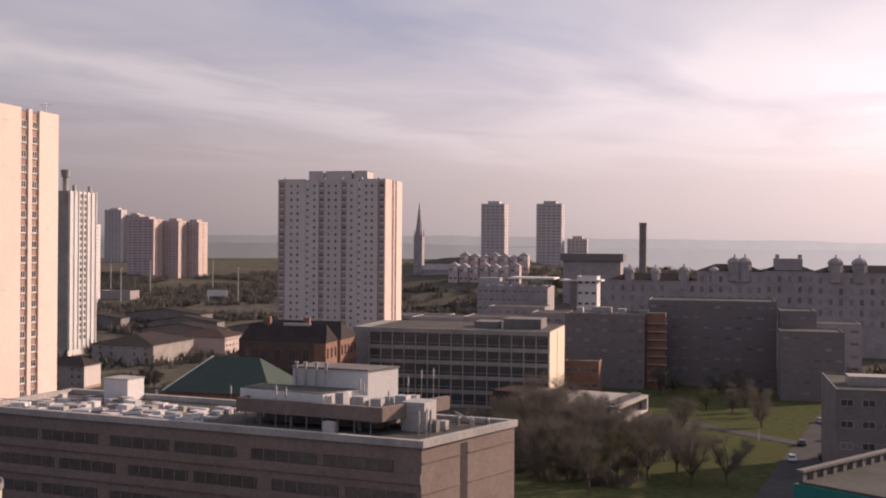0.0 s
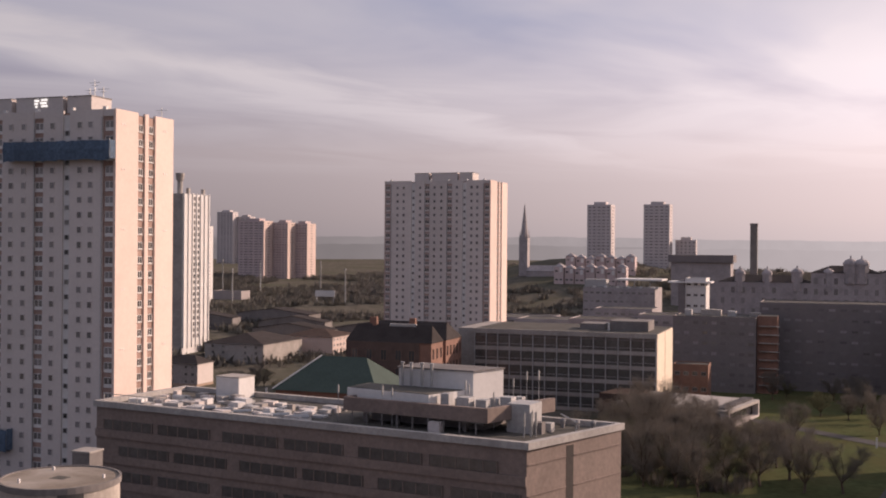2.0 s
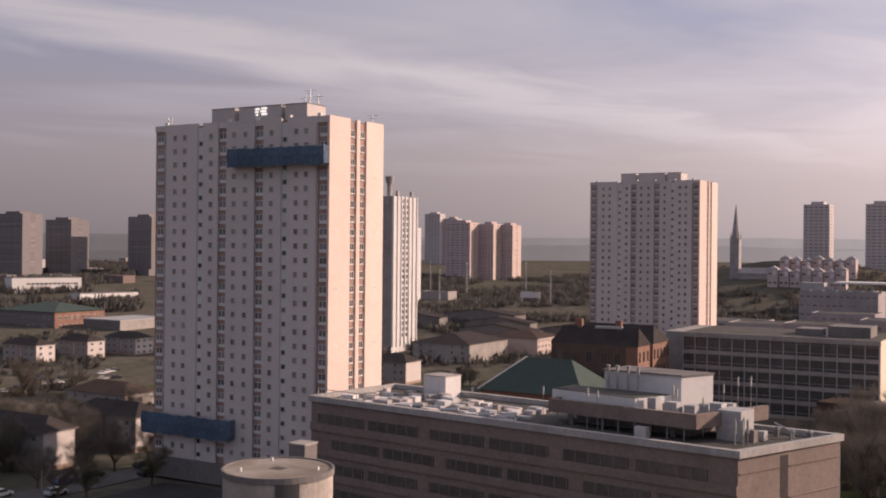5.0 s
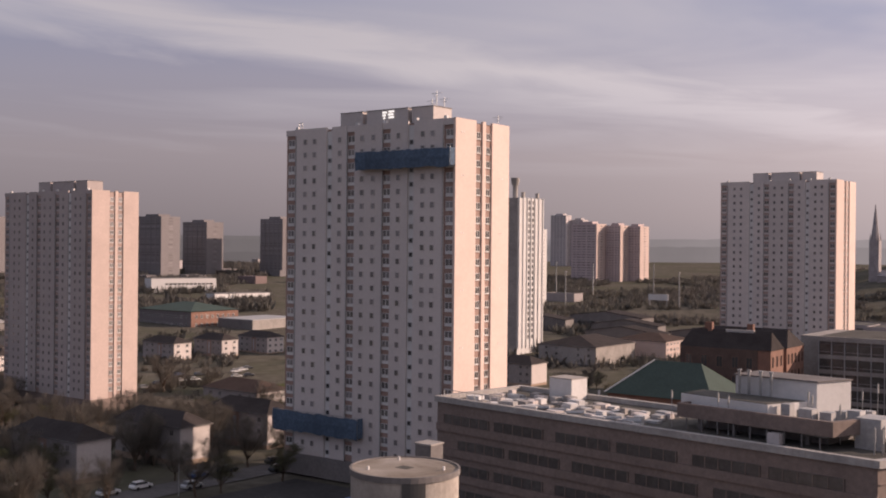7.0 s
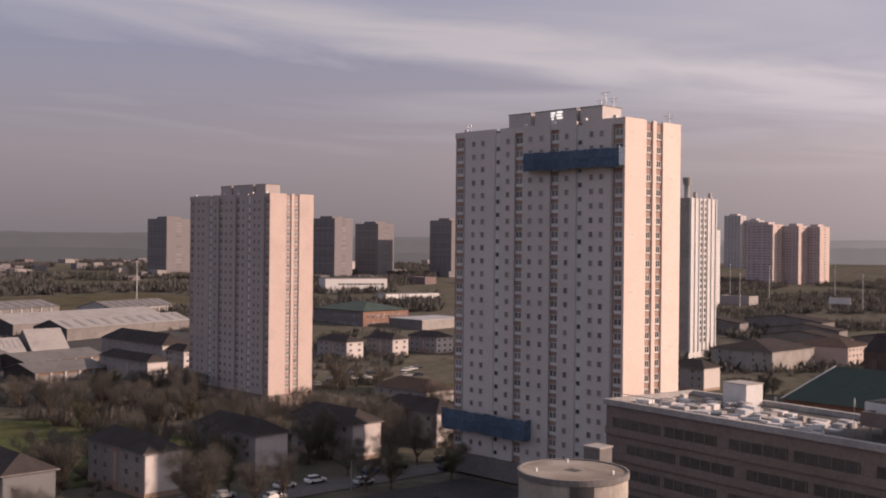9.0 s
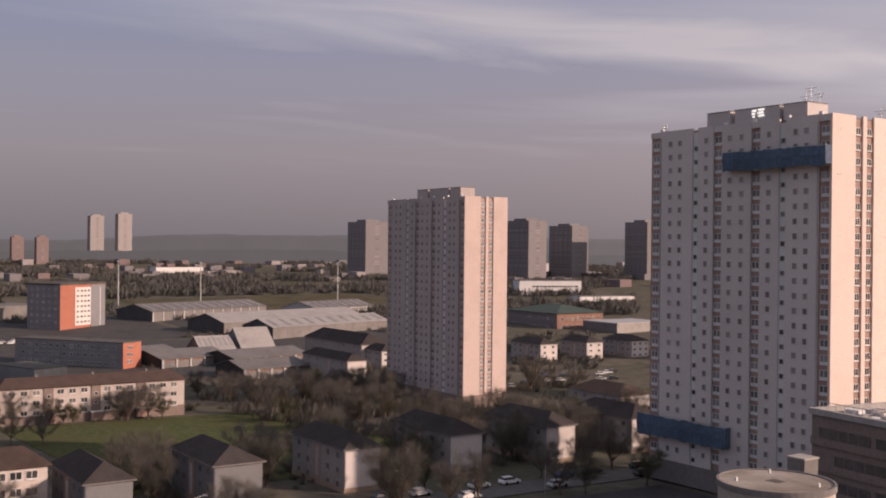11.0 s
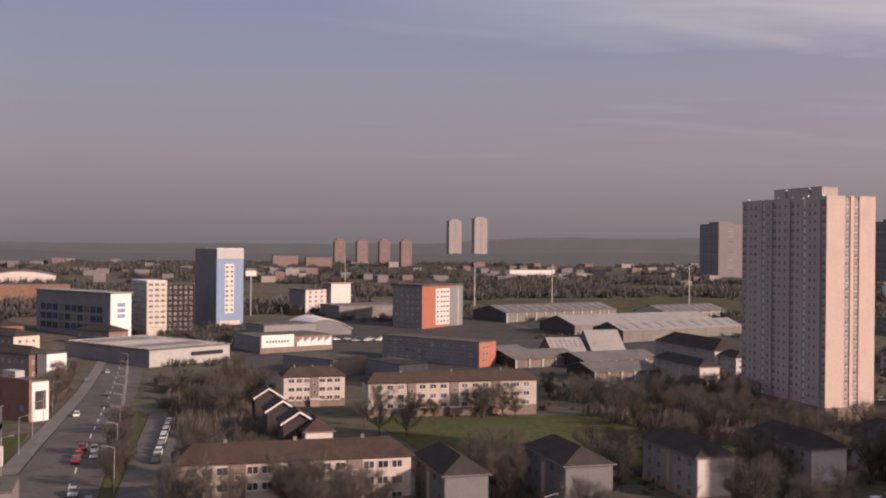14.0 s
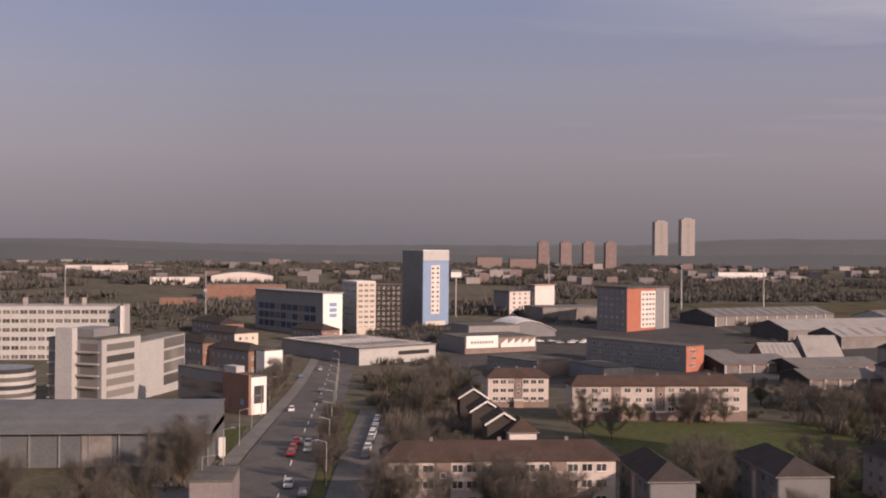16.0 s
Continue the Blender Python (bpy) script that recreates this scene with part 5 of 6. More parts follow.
boxes("stair_tower", GREY_LIGHT, go, (-15.5, -2.6, -3, -9.2, -0.003, 24.6))
boxes("plant_room", GREY_PANEL, go, (-16, 4, 21.36, -6, 17, 24))
g2 = block(-368.2, -69.3, 78, 8.0, 42, -6.7, 12.4, "light grey office wing with glazed end", GREY_LIGHT, GREY_LIGHT, "office block", "office_block", roof=METAL_ROOF)
for k in range(4):
    boxes("ribbon_window", GLASS_MID, g2, (0.003, 21.5, 2.4 + k * 4.3, 0.1, 41.4, 5.9 + k * 4.3))
rb = block(-320.1, -28.2, 40, 40, 5.4, -4.5, 6.6, "low office with red brick corner and white glazed end", GREY_PANEL, WHITE, "office block", "office_block", roof=FELT)
boxes("brick_box", BRICK, rb, (-13.5, -0.9, -2, -0.003, -0.003, 11.9), label="red brick corner box")
boxes("badge", BLUE, rb, (-4.2, -1.0, 3, -2.4, -0.903, 4.6), label="round blue sign")
boxes("glazing", GLASS, rb, (-38, -0.1, 5, -14, -0.003, 8.2), (-38, -0.1, 0.8, -14, -0.003, 3.6))
boxes("glazing", GLASS, rb, (0.003, 1.0, 3.4, 0.1, 4.4, 8.6))
boxes("roof_box", GREY_LIGHT, rb, (-16, 1.5, 11.56, -10, 4.5, 13.4))
wo = block(-500.5, -102.8, 8, 16, 1.0, -8, 17.5, "long white office block with window bands", WHITE, WHITE, "office block", "office_block")
wo2 = block(-500.5, -206, 4, 18, 104, -8, 16.8, "long white office block with rows of windows", GREY_LIGHT, GREY_LIGHT, "office block", "office_block", east=(26, 6, 3.4, 2.0, 0.01, 0.96, GLASS_MID), roof=PALE_SHEET)
for y in (20, 44, 58, 76, 84):
    boxes("roof_vent", CONCRETE, wo2, (-10, y, 25.25, -7, y + 1.6, 28.5))
dm = thing("round_office", pose(-352, -107.5, -6.2), "round white-banded low office", "office block")
for k in range(5):
    bm = bmesh.new()
    add_tube(bm, (0, 0, k * 2.5), (0, 0, k * 2.5 + 1.1), 9.0, 9.0, 32)
    part("white_band", bm, GREY_LIGHT, dm)
    bm = bmesh.new()
    add_tube(bm, (0, 0, k * 2.5 + 1.103), (0, 0, k * 2.5 + 2.497), 8.6, 8.6, 32)
    part("glazing", bm, GLASS, dm)


SHED_SHEET = mat("blue_grey_wall_sheet", (0.105, 0.11, 0.118), stain=0.2)
SHED_ROOF = mat("weathered_roof_sheet", (0.125, 0.127, 0.132), stain=0.25, rough=0.7)


def road_shed():
    b = thing("curved_roof_depot", pose(-228.7, -28.5, -1.2), "long grey depot with curved sheet roof", "depot")
    W, D = 84, 26
    boxes("wall", SHED_SHEET, b, (-D, -W, -3, 0, 0, 7.4))
    n = 12
    for i in range(n):
        u0, u1 = i / n, (i + 1) / n
        z0, z1 = 7.4 + 3.6 * math.sin(u0 * math.pi * 0.62), 7.4 + 3.6 * math.sin(u1 * math.pi * 0.62)
        x0, x1 = 1.2 - u0 * D, 1.2 - u1 * D
        bm = bmesh.new()
        lo = [bm.verts.new(p) for p in ((x0, -W, z0), (x1, -W, z1), (x1, 0.4, z1), (x0, 0.4, z0))]
        hi = [bm.verts.new(p.co + Vector((0, 0, 0.25))) for p in lo]
        bm.faces.new(lo), bm.faces.new(hi)
        for k in range(4):
            j = (k + 1) % 4
            bm.faces.new((lo[k], lo[j], hi[j], hi[k]))
        part("roof_sheet", bm, SHED_ROOF, b)
    bm = bmesh.new()
    pts = [(1.0 - i / n * D, 7.4 + 3.6 * math.sin(i / n * math.pi * 0.62)) for i in range(n + 1)]
    a = [bm.verts.new((x, 0.0, z)) for x, z in [(0.0, 6)] + pts + [(-D, 6)]]
    c = [bm.verts.new((v.co.x, -0.4, v.co.z)) for v in a]
    bm.faces.new(a), bm.faces.new(c[::-1])
    for i in range(len(a)):
        j = (i + 1) % len(a)
        bm.faces.new((a[i], a[j], c[j], c[i]))
    part("gable", bm, SHED_SHEET, b)
    for i in range(14):
        boxes("wall_post", GREY_PANEL, b, (0.003, -6 * i - 0.6, -1, 0.35, -6 * i - 0.3, 7.2))
    boxes("doorway", CONCRETE_DARK, b, (0.003, -26, -1, 0.2, -20, 7.0))
    return b


road_shed()
for x, y, tn, L, W, z1, lab, wl in ((-449.5, -40.8, 40, 30, 10, 1.5, "orange brick flats with dark roof", BRICK), (-541.5, -56, 40, 30, 14, 1.5, "buff and brick flats with dark roof", YELLOW), (-566, -14.0, 40, 26, 12, 1.2, "brick flats with cream panels", BRICK), (-600, -70, 30, 40, 14, 2, "brick flats with dark roof", BRICK), (-470, -62, 40, 24, 10, 3, "orange brick flats with dark roof", BRICK)):
    # The south walls' shade is put into a duller brick.
    fb = block(x, y, tn, L, W, ground_z(x, y), z1, lab, BRICK_DARK, wl, "block of flats", "block_of_flats", east=(3, 2, 1.6, 1.6, 0.1, 0.9, None), south=(6, 2, 1.5, 1.4, 0.05, 0.95, None))
    bm = bmesh.new()
    hip_roof(bm, -L, 0, 0, W, z1 - ground_z(x, y) + 0.46, 2.8, 0.6)
    part("pitched_roof", bm, SLATE, fb)
block(-446, -34, 40, 6, 9, -8, 2.2, "small white stair block", WHITE, WHITE_BRIGHT, "stair block", "stair_block")
block(-1300, -330, 10, 14, 70, 10, 21, "long white building on a wooded hillside", WHITE, RENDER, "building", "building", roof=METAL_ROOF)
block(-1060, -190, 10, 22, 46, 5, 14.5, "white-fronted low halls far off", WHITE, RENDER, "hall", "hall", roof=METAL_ROOF)
barrel_hall(-1080, -135, 5, 60, 60, 6, 8.5, 5, "far sports hall with domed grey roof", RENDER, METAL_ROOF)
block(-900, -118, 10, 20, 52, 0, 9.5, "white-fronted hall far off", WHITE, RENDER, "hall", "hall", roof=BRICK)
block(-870, -112, 5, 16, 62, 0, 14, "long red brick hall far off", BRICK, BRICK, "hall", "hall", roof=METAL_ROOF)
block(-820, -140, 5, 14, 26, -2, 6, "low red brick building far off", BRICK, BRICK, "building", "building")
block(-1480, 175, 0, 14, 34, 12, 32, "reddish block of flats far off", FAR_RED_DARK, FAR_RED_DARK, "block of flats", "block_of_flats")
block(-1480, 220, 0, 14, 36, 12, 30, "reddish block of flats far off", FAR_RED_DARK, FAR_RED_DARK, "block of flats", "block_of_flats")
block(-1180, 410, 10, 14, 60, 5, 20, "long pale building beyond the fields", WHITE, WHITE, "building", "building")
tg = thing("totem_sign", pose(-237.8, -27.1, -1.0), "white roadside totem sign", "sign")
boxes("panel", WHITE_BRIGHT, tg, (-0.2, -0.7, 0.5, 0.2, 0.7, 4.6))
boxes("post", STEEL, tg, (-0.12, -0.4, -0.3, 0.12, 0.4, 0.497))
block(-182, -26, 0, 12, 7, -0.2, 5.8, "small dark brick kiosk near the road", BRICK_DARK, BRICK_DARK, "kiosk", "kiosk")


# ---- stepped dark gabled houses ----
def gabled_house(x, y, z0, apex):
    b = thing("gabled_house", pose(x, y, z0), "dark house with white bargeboards on its gable", "house", "stepped gabled houses")
    W, L, e = 7.2, 9, apex - z0 - 2.6
    # Shade on these walls is put into the near-black brick colour.
    boxes("wall", BROWN_DARK, b, (-L, -W / 2, -2, 0, W / 2, e))
    bm = bmesh.new()
    add_prism_x(bm, [(-W / 2, e + 0.003), (W / 2, e + 0.003), (0, e + 2.4)], -L, 0)
    part("gable", bm, BROWN_DARK, b)
    for s in (-1, 1):
        bm = bmesh.new()
        add_prism_x(bm, [(s * (W / 2 + 0.5), e - 0.25), (0, e + 2.42), (0, e + 2.62), (s * (W / 2 + 0.5), e - 0.02)], -L - 0.3, 0.3)
        part("roof_slope", bm, TILE, b)
        bm = bmesh.new()
        add_prism_x(bm, [(s * (W / 2 + 0.6), e - 0.35), (0, e + 2.3), (0, e + 2.75), (s * (W / 2 + 0.6), e + 0.12)], 0.303, 0.55)
        part("bargeboard", bm, WHITE_BRIGHT, b)
    return b


gabled_house(-292.4, 33.8, -3.4, 6.9)
gabled_house(-258.9, 33.2, -1.9, 8.3)
gabled_house(-236.0, 34.0, -1.0, 9.0)
walkup(-231.6, 34.5, 10, 6.1, -0.9, 5.4, "small pale gable-ended block with brown roof", RENDER, TILE, windows="")


# ---- skyline towards the sun: church, hospital, chimney ----
def spire():
    b = thing("church", pose(-237.1, 868.2, 30), "dark stone church with a tall slim spire", "church")
    boxes("tower", HAZED_SOOT_STONE, b, (-3.6, -3.6, -8, 3.6, 3.6, 24))
    bm = bmesh.new()
    add_tube(bm, (0, 0, 24), (0, 0, 52), 3.4, 0.15, 8)
    part("spire", bm, HAZED_SOOT_STONE, b)
    for dx, dy in ((-3, -3), (3, -3), (3, 3), (-3, 3)):
        bm = bmesh.new()
        add_tube(bm, (dx, dy, 24), (dx, dy, 30), 0.7, 0.05, 6)
        part("pinnacle", bm, HAZED_SOOT_STONE, b)
    boxes("nave", HAZED_SOOT_STONE, b, (4, -8, -8, 34, 8, -3))
    bm = bmesh.new()
    hip_roof(bm, 4, -8, 34, 8, -2.997, 4.5, 0.4, 0.2)
    part("roof", bm, HAZED_SOOT_STONE, b)
    return b


spire()


def chimney():
    b = thing("chimney_stack", pose(-40.6, 648.7, -5), "tall square grey boiler chimney", "chimney")
    boxes("shaft", CONCRETE_DARK, b, (-2.0, -2.0, 0, 2.0, 2.0, 64))
    boxes("cap", CONCRETE_DARK, b, (-2.15, -2.15, 64.003, 2.15, 2.15, 65.6))


chimney()


def dome(parent, x, y, z, r, h, material):
    """An octagonal turret with a domed cap and finial."""
    bm = bmesh.new()
    add_tube(bm, (x, y, z - 6), (x, y, z + h * 0.45), r, r, 8)
    part("turret", bm, material, parent)
    bm = bmesh.new()
    prev = None
    n = 10
    for k in range(7):
        a = k / 6 * math.pi / 2
        ring = [bm.verts.new((x + r * 1.08 * math.cos(a) * math.cos(2 * math.pi * i / n), y + r * 1.08 * math.cos(a) * math.sin(2 * math.pi * i / n), z + h * 0.453 + h * 0.45 * math.sin(a))) for i in range(n)] if k < 6 else [bm.verts.new((x, y, z + h * 0.95))]
        if prev:
            for i in range(n):
                j = (i + 1) % n
                bm.faces.new((prev[i], prev[j], ring[j], ring[i]) if len(ring) > 1 else (prev[i], prev[j], ring[0]))
        prev = ring
    part("dome", bm, material, parent)
    boxes("finial", material, parent, (x - 0.3, y - 0.3, z + h * 0.93, x + 0.3, y + 0.3, z + h * 1.12))


def infirmary():
    b = thing("hospital", pose(0, 556, -6.5), "large sooty stone hospital with domed turrets", "hospital")
    for x0, x1, zt in ((-52, -8, 36), (-8, 24, 41), (24, 48, 41.5), (48, 100, 41)):
        boxes("wall", HAZED_SOOT_STONE, b, (x0, 0, -2, x1 - 0.01, 18, zt))
        bm = bmesh.new()
        hip_roof(bm, x0, 0, x1, 18, zt + 0.003, 3.5, 0.2)
        part("roof", bm, SLATE, b)
        k = int((x1 - x0) / 4.5)
        set_windows(b, "S", 0, grid([x0 + (x1 - x0) * (i + 0.5) / k for i in range(k)], [zt - 4 - j * 5.2 for j in range(5)]), 1.8, 3.0, pane=GLASS_FAR, frame_mat=HAZED_SOOT_STONE)
    for x, z, r, h in ((-41.5, 37, 2.6, 6), (-28.5, 37, 2.4, 6), (-14.5, 38, 2.8, 5.6), (0, 38, 2.6, 5.6), (10, 42, 3.4, 6.6), (15, 42, 3.4, 6.6), (57.5, 42, 3.6, 6.8), (68.4, 42, 3.6, 6.8), (90, 42, 3.6, 6.8)):
        dome(b, x, 2, z, r, h, HAZED_SOOT_STONE)
    boxes("parapet_block", HAZED_SOOT_STONE, b, (29, 0.5, 41.6, 42, 14, 47.5))
    for x in (29.4, 40):
        boxes("chimney", HAZED_SOOT_STONE, b, (x, 2, 47.6, x + 1.8, 4, 49.5))


infirmary()
hs = plain_block(-66, 800, 42, 24, 0, 36, "grey hall with dark overhanging roof", HAZED_SOOT_STONE, name="arena", cat="hall", roof=SLATE, parapet=0)
boxes("dark_roof", BRICK_DARK, hs, (-44, -2, 36.2, 2, 26, 41.5), label="dark deep roof edge")
for i, (x, y) in enumerate(((-199, 878), (-191, 880), (-183, 881), (-175, 883), (-167, 884), (-159, 886), (-151, 887))):
    for k in (0, 1):
        g0 = ground_z(x, y - k * 40) - 1
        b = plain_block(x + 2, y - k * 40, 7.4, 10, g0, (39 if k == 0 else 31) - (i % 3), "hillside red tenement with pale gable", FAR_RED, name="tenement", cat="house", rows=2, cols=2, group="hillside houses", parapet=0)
        top = (39 if k == 0 else 31) - g0 - (i % 3)
        boxes("bay", WHITE_BRIGHT, b, (-3.0, -0.6, top - 4.2, -0.9, -0.003, top - 0.6), label="white-framed bay")
        bm = bmesh.new()
        hip_roof(bm, -7.4, 0, 0, 10, top + 0.13, 2.6, 0.3)
        part("pitched_roof", bm, HAZED_SOOT_STONE, b)
cp = plain_block(-103, 690, 46, 30, -3, 20, "dark parking building with pale roof decks", HAZED_SOOT_STONE, name="parking_building", cat="car park", rows=4, cols=12, pane=GLASS_FAR)
boxes("canopy", WHITE_BRIGHT, cp, (-26, 2, 28.2, 4, 26, 29.3), label="white flat canopy")
boxes("roof_house", GREY_LIGHT, cp, (-46, 4, 23.6, -32, 14, 28.6))
for i in range(17):
    boxes("parked_car", (WHITE_BRIGHT, STEEL, GREY_LIGHT)[i % 3], cp, (-40 + i * 2.5, 1.2, 23.12, -38.2 + i * 2.5, 4.6, 24.5))
for x in (-24, -14, -4):
    boxes("canopy_post", STEEL, cp, (x, 4, 23.2, x + 0.5, 4.5, 28.2))
wh = plain_block(-68, 655, 12, 20, -5, 28, "white and brown stepped building", WHITE, name="office_block", cat="office block", rows=5, cols=3)
boxes("slab", WHITE_BRIGHT, wh, (-22, -2, 30.5, 3, 16, 31.4))
boxes("brown_wall", BRICK_DARK, wh, (-16, -1, 0, -12.003, 12, 32))
for x, y, L, W, z1 in ((-78, 470, 30, 24, 14), (-45, 480, 34, 20, 16), (-8, 500, 30, 20, 15), (60, 480, 40, 20, 14), (-110, 520, 36, 24, 10), (-140, 560, 40, 30, 8), (75, 330, 26, 20, 5), (70, 300, 22, 18, 3), (-85, 560, 30, 24, 14)):
    plain_block(x, y, L, W, ground_z(x, y), z1, "dark city building in hazy shade", HAZED_SOOT_STONE, name="city_building", cat="building", rows=4, cols=7, pane=GLASS_FAR, group="city buildings", wh=1.2)


# ---- school and green roof ----
OLD_BRICK = mat("dark_red_sandstone", (0.12, 0.085, 0.074), stain=0.3, size=0.5)


def school():
    b = thing("school", pose(-113.4, 298.8, -4.9) @ Matrix.Diagonal((0.94, 0.94, 1.09, 1)), "old red sandstone school with slate roofs", "school")
    boxes("wall", OLD_BRICK, b, (-25, 0, -2, 0, 30, 20))
    for y0, y1 in ((0.3, 11), (14, 29.7)):
        boxes("gable_wing", BRICK, b, (0.003, y0, -2, 4, y1, 20))
        bm = bmesh.new()
        hip_roof(bm, -25, y0, 4, y1, 20.003, 4.6, 0.3, 0.35)
        part("roof", bm, SLATE, b)
        k = 3 if y0 < 1 else 5
        set_windows(b, "E", 4, grid([y0 + (y1 - y0) * (i + 0.5) / k for i in range(k)], [17, 12.5]), 1.4, 2.8, pane=GLASS, frame_mat=BRICK)
    for x in (-22, -8):
        boxes("chimney", BRICK, b, (x, 12, 16, x + 2.0, 13.4, 26))
    boxes("cupola", BRICK, b, (-18, 5, 23, -16.6, 6.4, 26.5))
    boxes("ridge_light", GREY_LIGHT, b, (-12, 5.0, 24.0, -3, 6.2, 24.75), label="pale ridge glazing")
    set_windows(b, "S", 0, grid([-22, -17, -12, -7, -2.5], [16.5, 11.5]), 2.0, 3.0, pane=GLASS, frame_mat=BRICK)


school()
gr = thing("green_roofed_hall", pose(-113, 266, -3.2), "hall with a large dark green pitched roof", "hall")
boxes("wall", BRICK, gr, (-30, 0, -1, 0, 24, 9))
bm = bmesh.new()
hip_roof(bm, -30, 0, 0, 24, 9.003, 8.5, 0.8, 0.7)
part("roof", bm, GREEN_ROOF, gr)
bm = bmesh.new()
add_tube(bm, (-30.7, -0.7, 9.2), (-21.9, 12, 17.6), 0.22, 0.22, 6)
part("hip_capping", bm, WHITE, gr, "white hip capping")
bm = bmesh.new()
add_tube(bm, (-32, -1.5, -1), (-32, -1.5, 9.5), 0.3, 0.3, 8)
part("flagpole", bm, WHITE, gr)
for x, y, L, W, tn in ((-250, 520, 44, 14, 0), (-215, 545, 40, 14, 5), (-190, 575, 44, 14, -5), (-270, 560, 40, 14, 8), (-300, 600, 50, 16, 0), (-165, 530, 30, 14, 0), (-330, 560, 40, 14, 10)):
    gable_shed(x, y, tn, L, W, ground_z(x, y), 7, 3.0, "dark-roofed terraced flats in shade", CONCRETE_DARK, SLATE)
gn = thing("gantry_sign", pose(-355.8, 737.7, 1.4), "pale back of a motorway gantry sign", "road sign")
boxes("panel", WHITE, gn, (-8.1, 0, 6.5, 8.1, 0.4, 11))
for x in (-7, 7):
    boxes("post", STEEL, gn, (x - 0.3, 0.1, -2, x + 0.3, 0.5, 6.497))
plain_block(-440, 760, 26, 14, 2, 9, "pale low building beside the motorway", FAR_MID, name="building", cat="building")


# ---- masts and lamp posts ----
def mast(x, y, h, head, label, group):
    b = thing("floodlight_mast", pose(x, y, ground_z(x, y) - 0.2), label, "mast", group)
    bm = bmesh.new()
    add_tube(bm, (0, 0, 0), (0, 0, h), 0.55, 0.3, 8)
    part("pole", bm, STEEL, b)
    boxes("head", GREY_PANEL, b, (-0.4, -head, h + 0.003, 0.4, head, h + 0.8))


for x, y, h in ((-747, 233, 34), (-748, 293, 32), (-700, 379, 33), (-725, -94, 29), (-1020, 189, 30), (-799, -203, 30)):
    mast(x, y, h, 1.1, "tall slender grey floodlight mast", "floodlight masts")
for x, y in ((-514, 855), (-418, 709), (-468, 841), (-421, 864), (-342, 744), (-600, 800), (-560, 700)):
    mast(x, y, 27, 1.2, "tall grey motorway lighting mast", "motorway masts")
bs = thing("billboard", pose(-731, 72, -2), "white board on a tall post", "sign")
boxes("post", STEEL, bs, (-0.4, -0.4, -1, 0.4, 0.4, 27))
boxes("board", WHITE_BRIGHT, bs, (-0.5, -3.5, 27.003, 0.5, 3.5, 30.5))


def lamp_post(x, y, h=8.5, side=1):
    b = thing("street_lamp", pose(x, y, ground_z(x, y)), "grey steel street lamp at a road edge", "street lamp", "street lamps")
    bm = bmesh.new()
    add_tube(bm, (0, 0, -0.3), (0, 0, h), 0.1, 0.06, 6)
    part("pole", bm, STEEL, b)
    bm = bmesh.new()
    add_tube(bm, (0, 0, h), (0, side * 1.6, h + 0.35), 0.06, 0.05, 6)
    part("arm", bm, STEEL, b)
    boxes("lantern", GREY_PANEL, b, (-0.18, min(side * 1.5, side * 2.3), h + 0.28, 0.18, max(side * 1.5, side * 2.3), h + 0.5))


for i in range(9):
    lamp_post(-190 - i * 32, -25, side=1)
    lamp_post(-205 - i * 32, -4, side=-1)
for i in range(6):
    lamp_post(-155.5, 60 + i * 34, 7)
lamp_post(-205, 88, 9)


# ---- parked and moving cars ----
CAR_PAINT = [mat(n, c, rough=0.3, grain=0.03, stain=0.02, bump=0, spec=0.6) for n, c in (("white_car_paint", (0.75, 0.75, 0.74)), ("silver_car_paint", (0.42, 0.43, 0.44)), ("dark_car_paint", (0.03, 0.035, 0.045)), ("red_car_paint", (0.42, 0.03, 0.03)), ("blue_car_paint", (0.04, 0.08, 0.2)))]
CAR_WORD = ("white", "silver", "dark grey", "red", "blue")


def car_model(i):
    c = thing("car", pose(0, 0, -60), f"{CAR_WORD[i]} hatchback car standing on the asphalt", "car", "cars")
    bm = bmesh.new()
    side = [(-2.1, 0.35), (2.1, 0.35), (2.12, 0.75), (1.2, 0.92), (-1.95, 0.98), (-2.12, 0.7)]
    a, b = ([bm.verts.new((x, y, z)) for x, z in side] for y in (-0.85, 0.85))
    bm.faces.new(a[::-1]), bm.faces.new(b)
    for k in range(6):
        j = (k + 1) % 6
        bm.faces.new((a[k], a[j], b[j], b[k]))
    part("body", bm, CAR_PAINT[i], c)
    bm = bmesh.new()
    lo = [bm.verts.new(p) for p in ((-1.9, -0.8, 0.97), (1.1, -0.8, 0.93), (1.1, 0.8, 0.93), (-1.9, 0.8, 0.97))]
    hi = [bm.verts.new(p) for p in ((-1.5, -0.62, 1.4), (0.35, -0.62, 1.44), (0.35, 0.62, 1.44), (-1.5, 0.62, 1.4))]
    for k in range(4):
        j = (k + 1) % 4
        bm.faces.new((lo[k], lo[j], hi[j], hi[k]))
    bm.faces.new(lo[::-1]), bm.faces.new(hi)
    part("cabin_glass", bm, GLASS, c)
    boxes("roof", CAR_PAINT[i], c, (-1.5, -0.64, 1.405, 0.35, 0.64, 1.48))
    for x in (-1.3, 1.3):
        for y in (-0.82, 0.82):
            bm = bmesh.new()
            add_tube(bm, (x, y - 0.1, 0.31), (x, y + 0.1, 0.31), 0.31, 0.31, 12)
            part("wheel", bm, TYRE, c)
    return c


cars = [car_model(i) for i in range(5)]
spots = []
rng = random.Random(11)
for k in range(20):
    spots.append((-165.2 if k % 3 else -158.2, 92 + k * 7.0 + rng.uniform(-1, 1), 90))
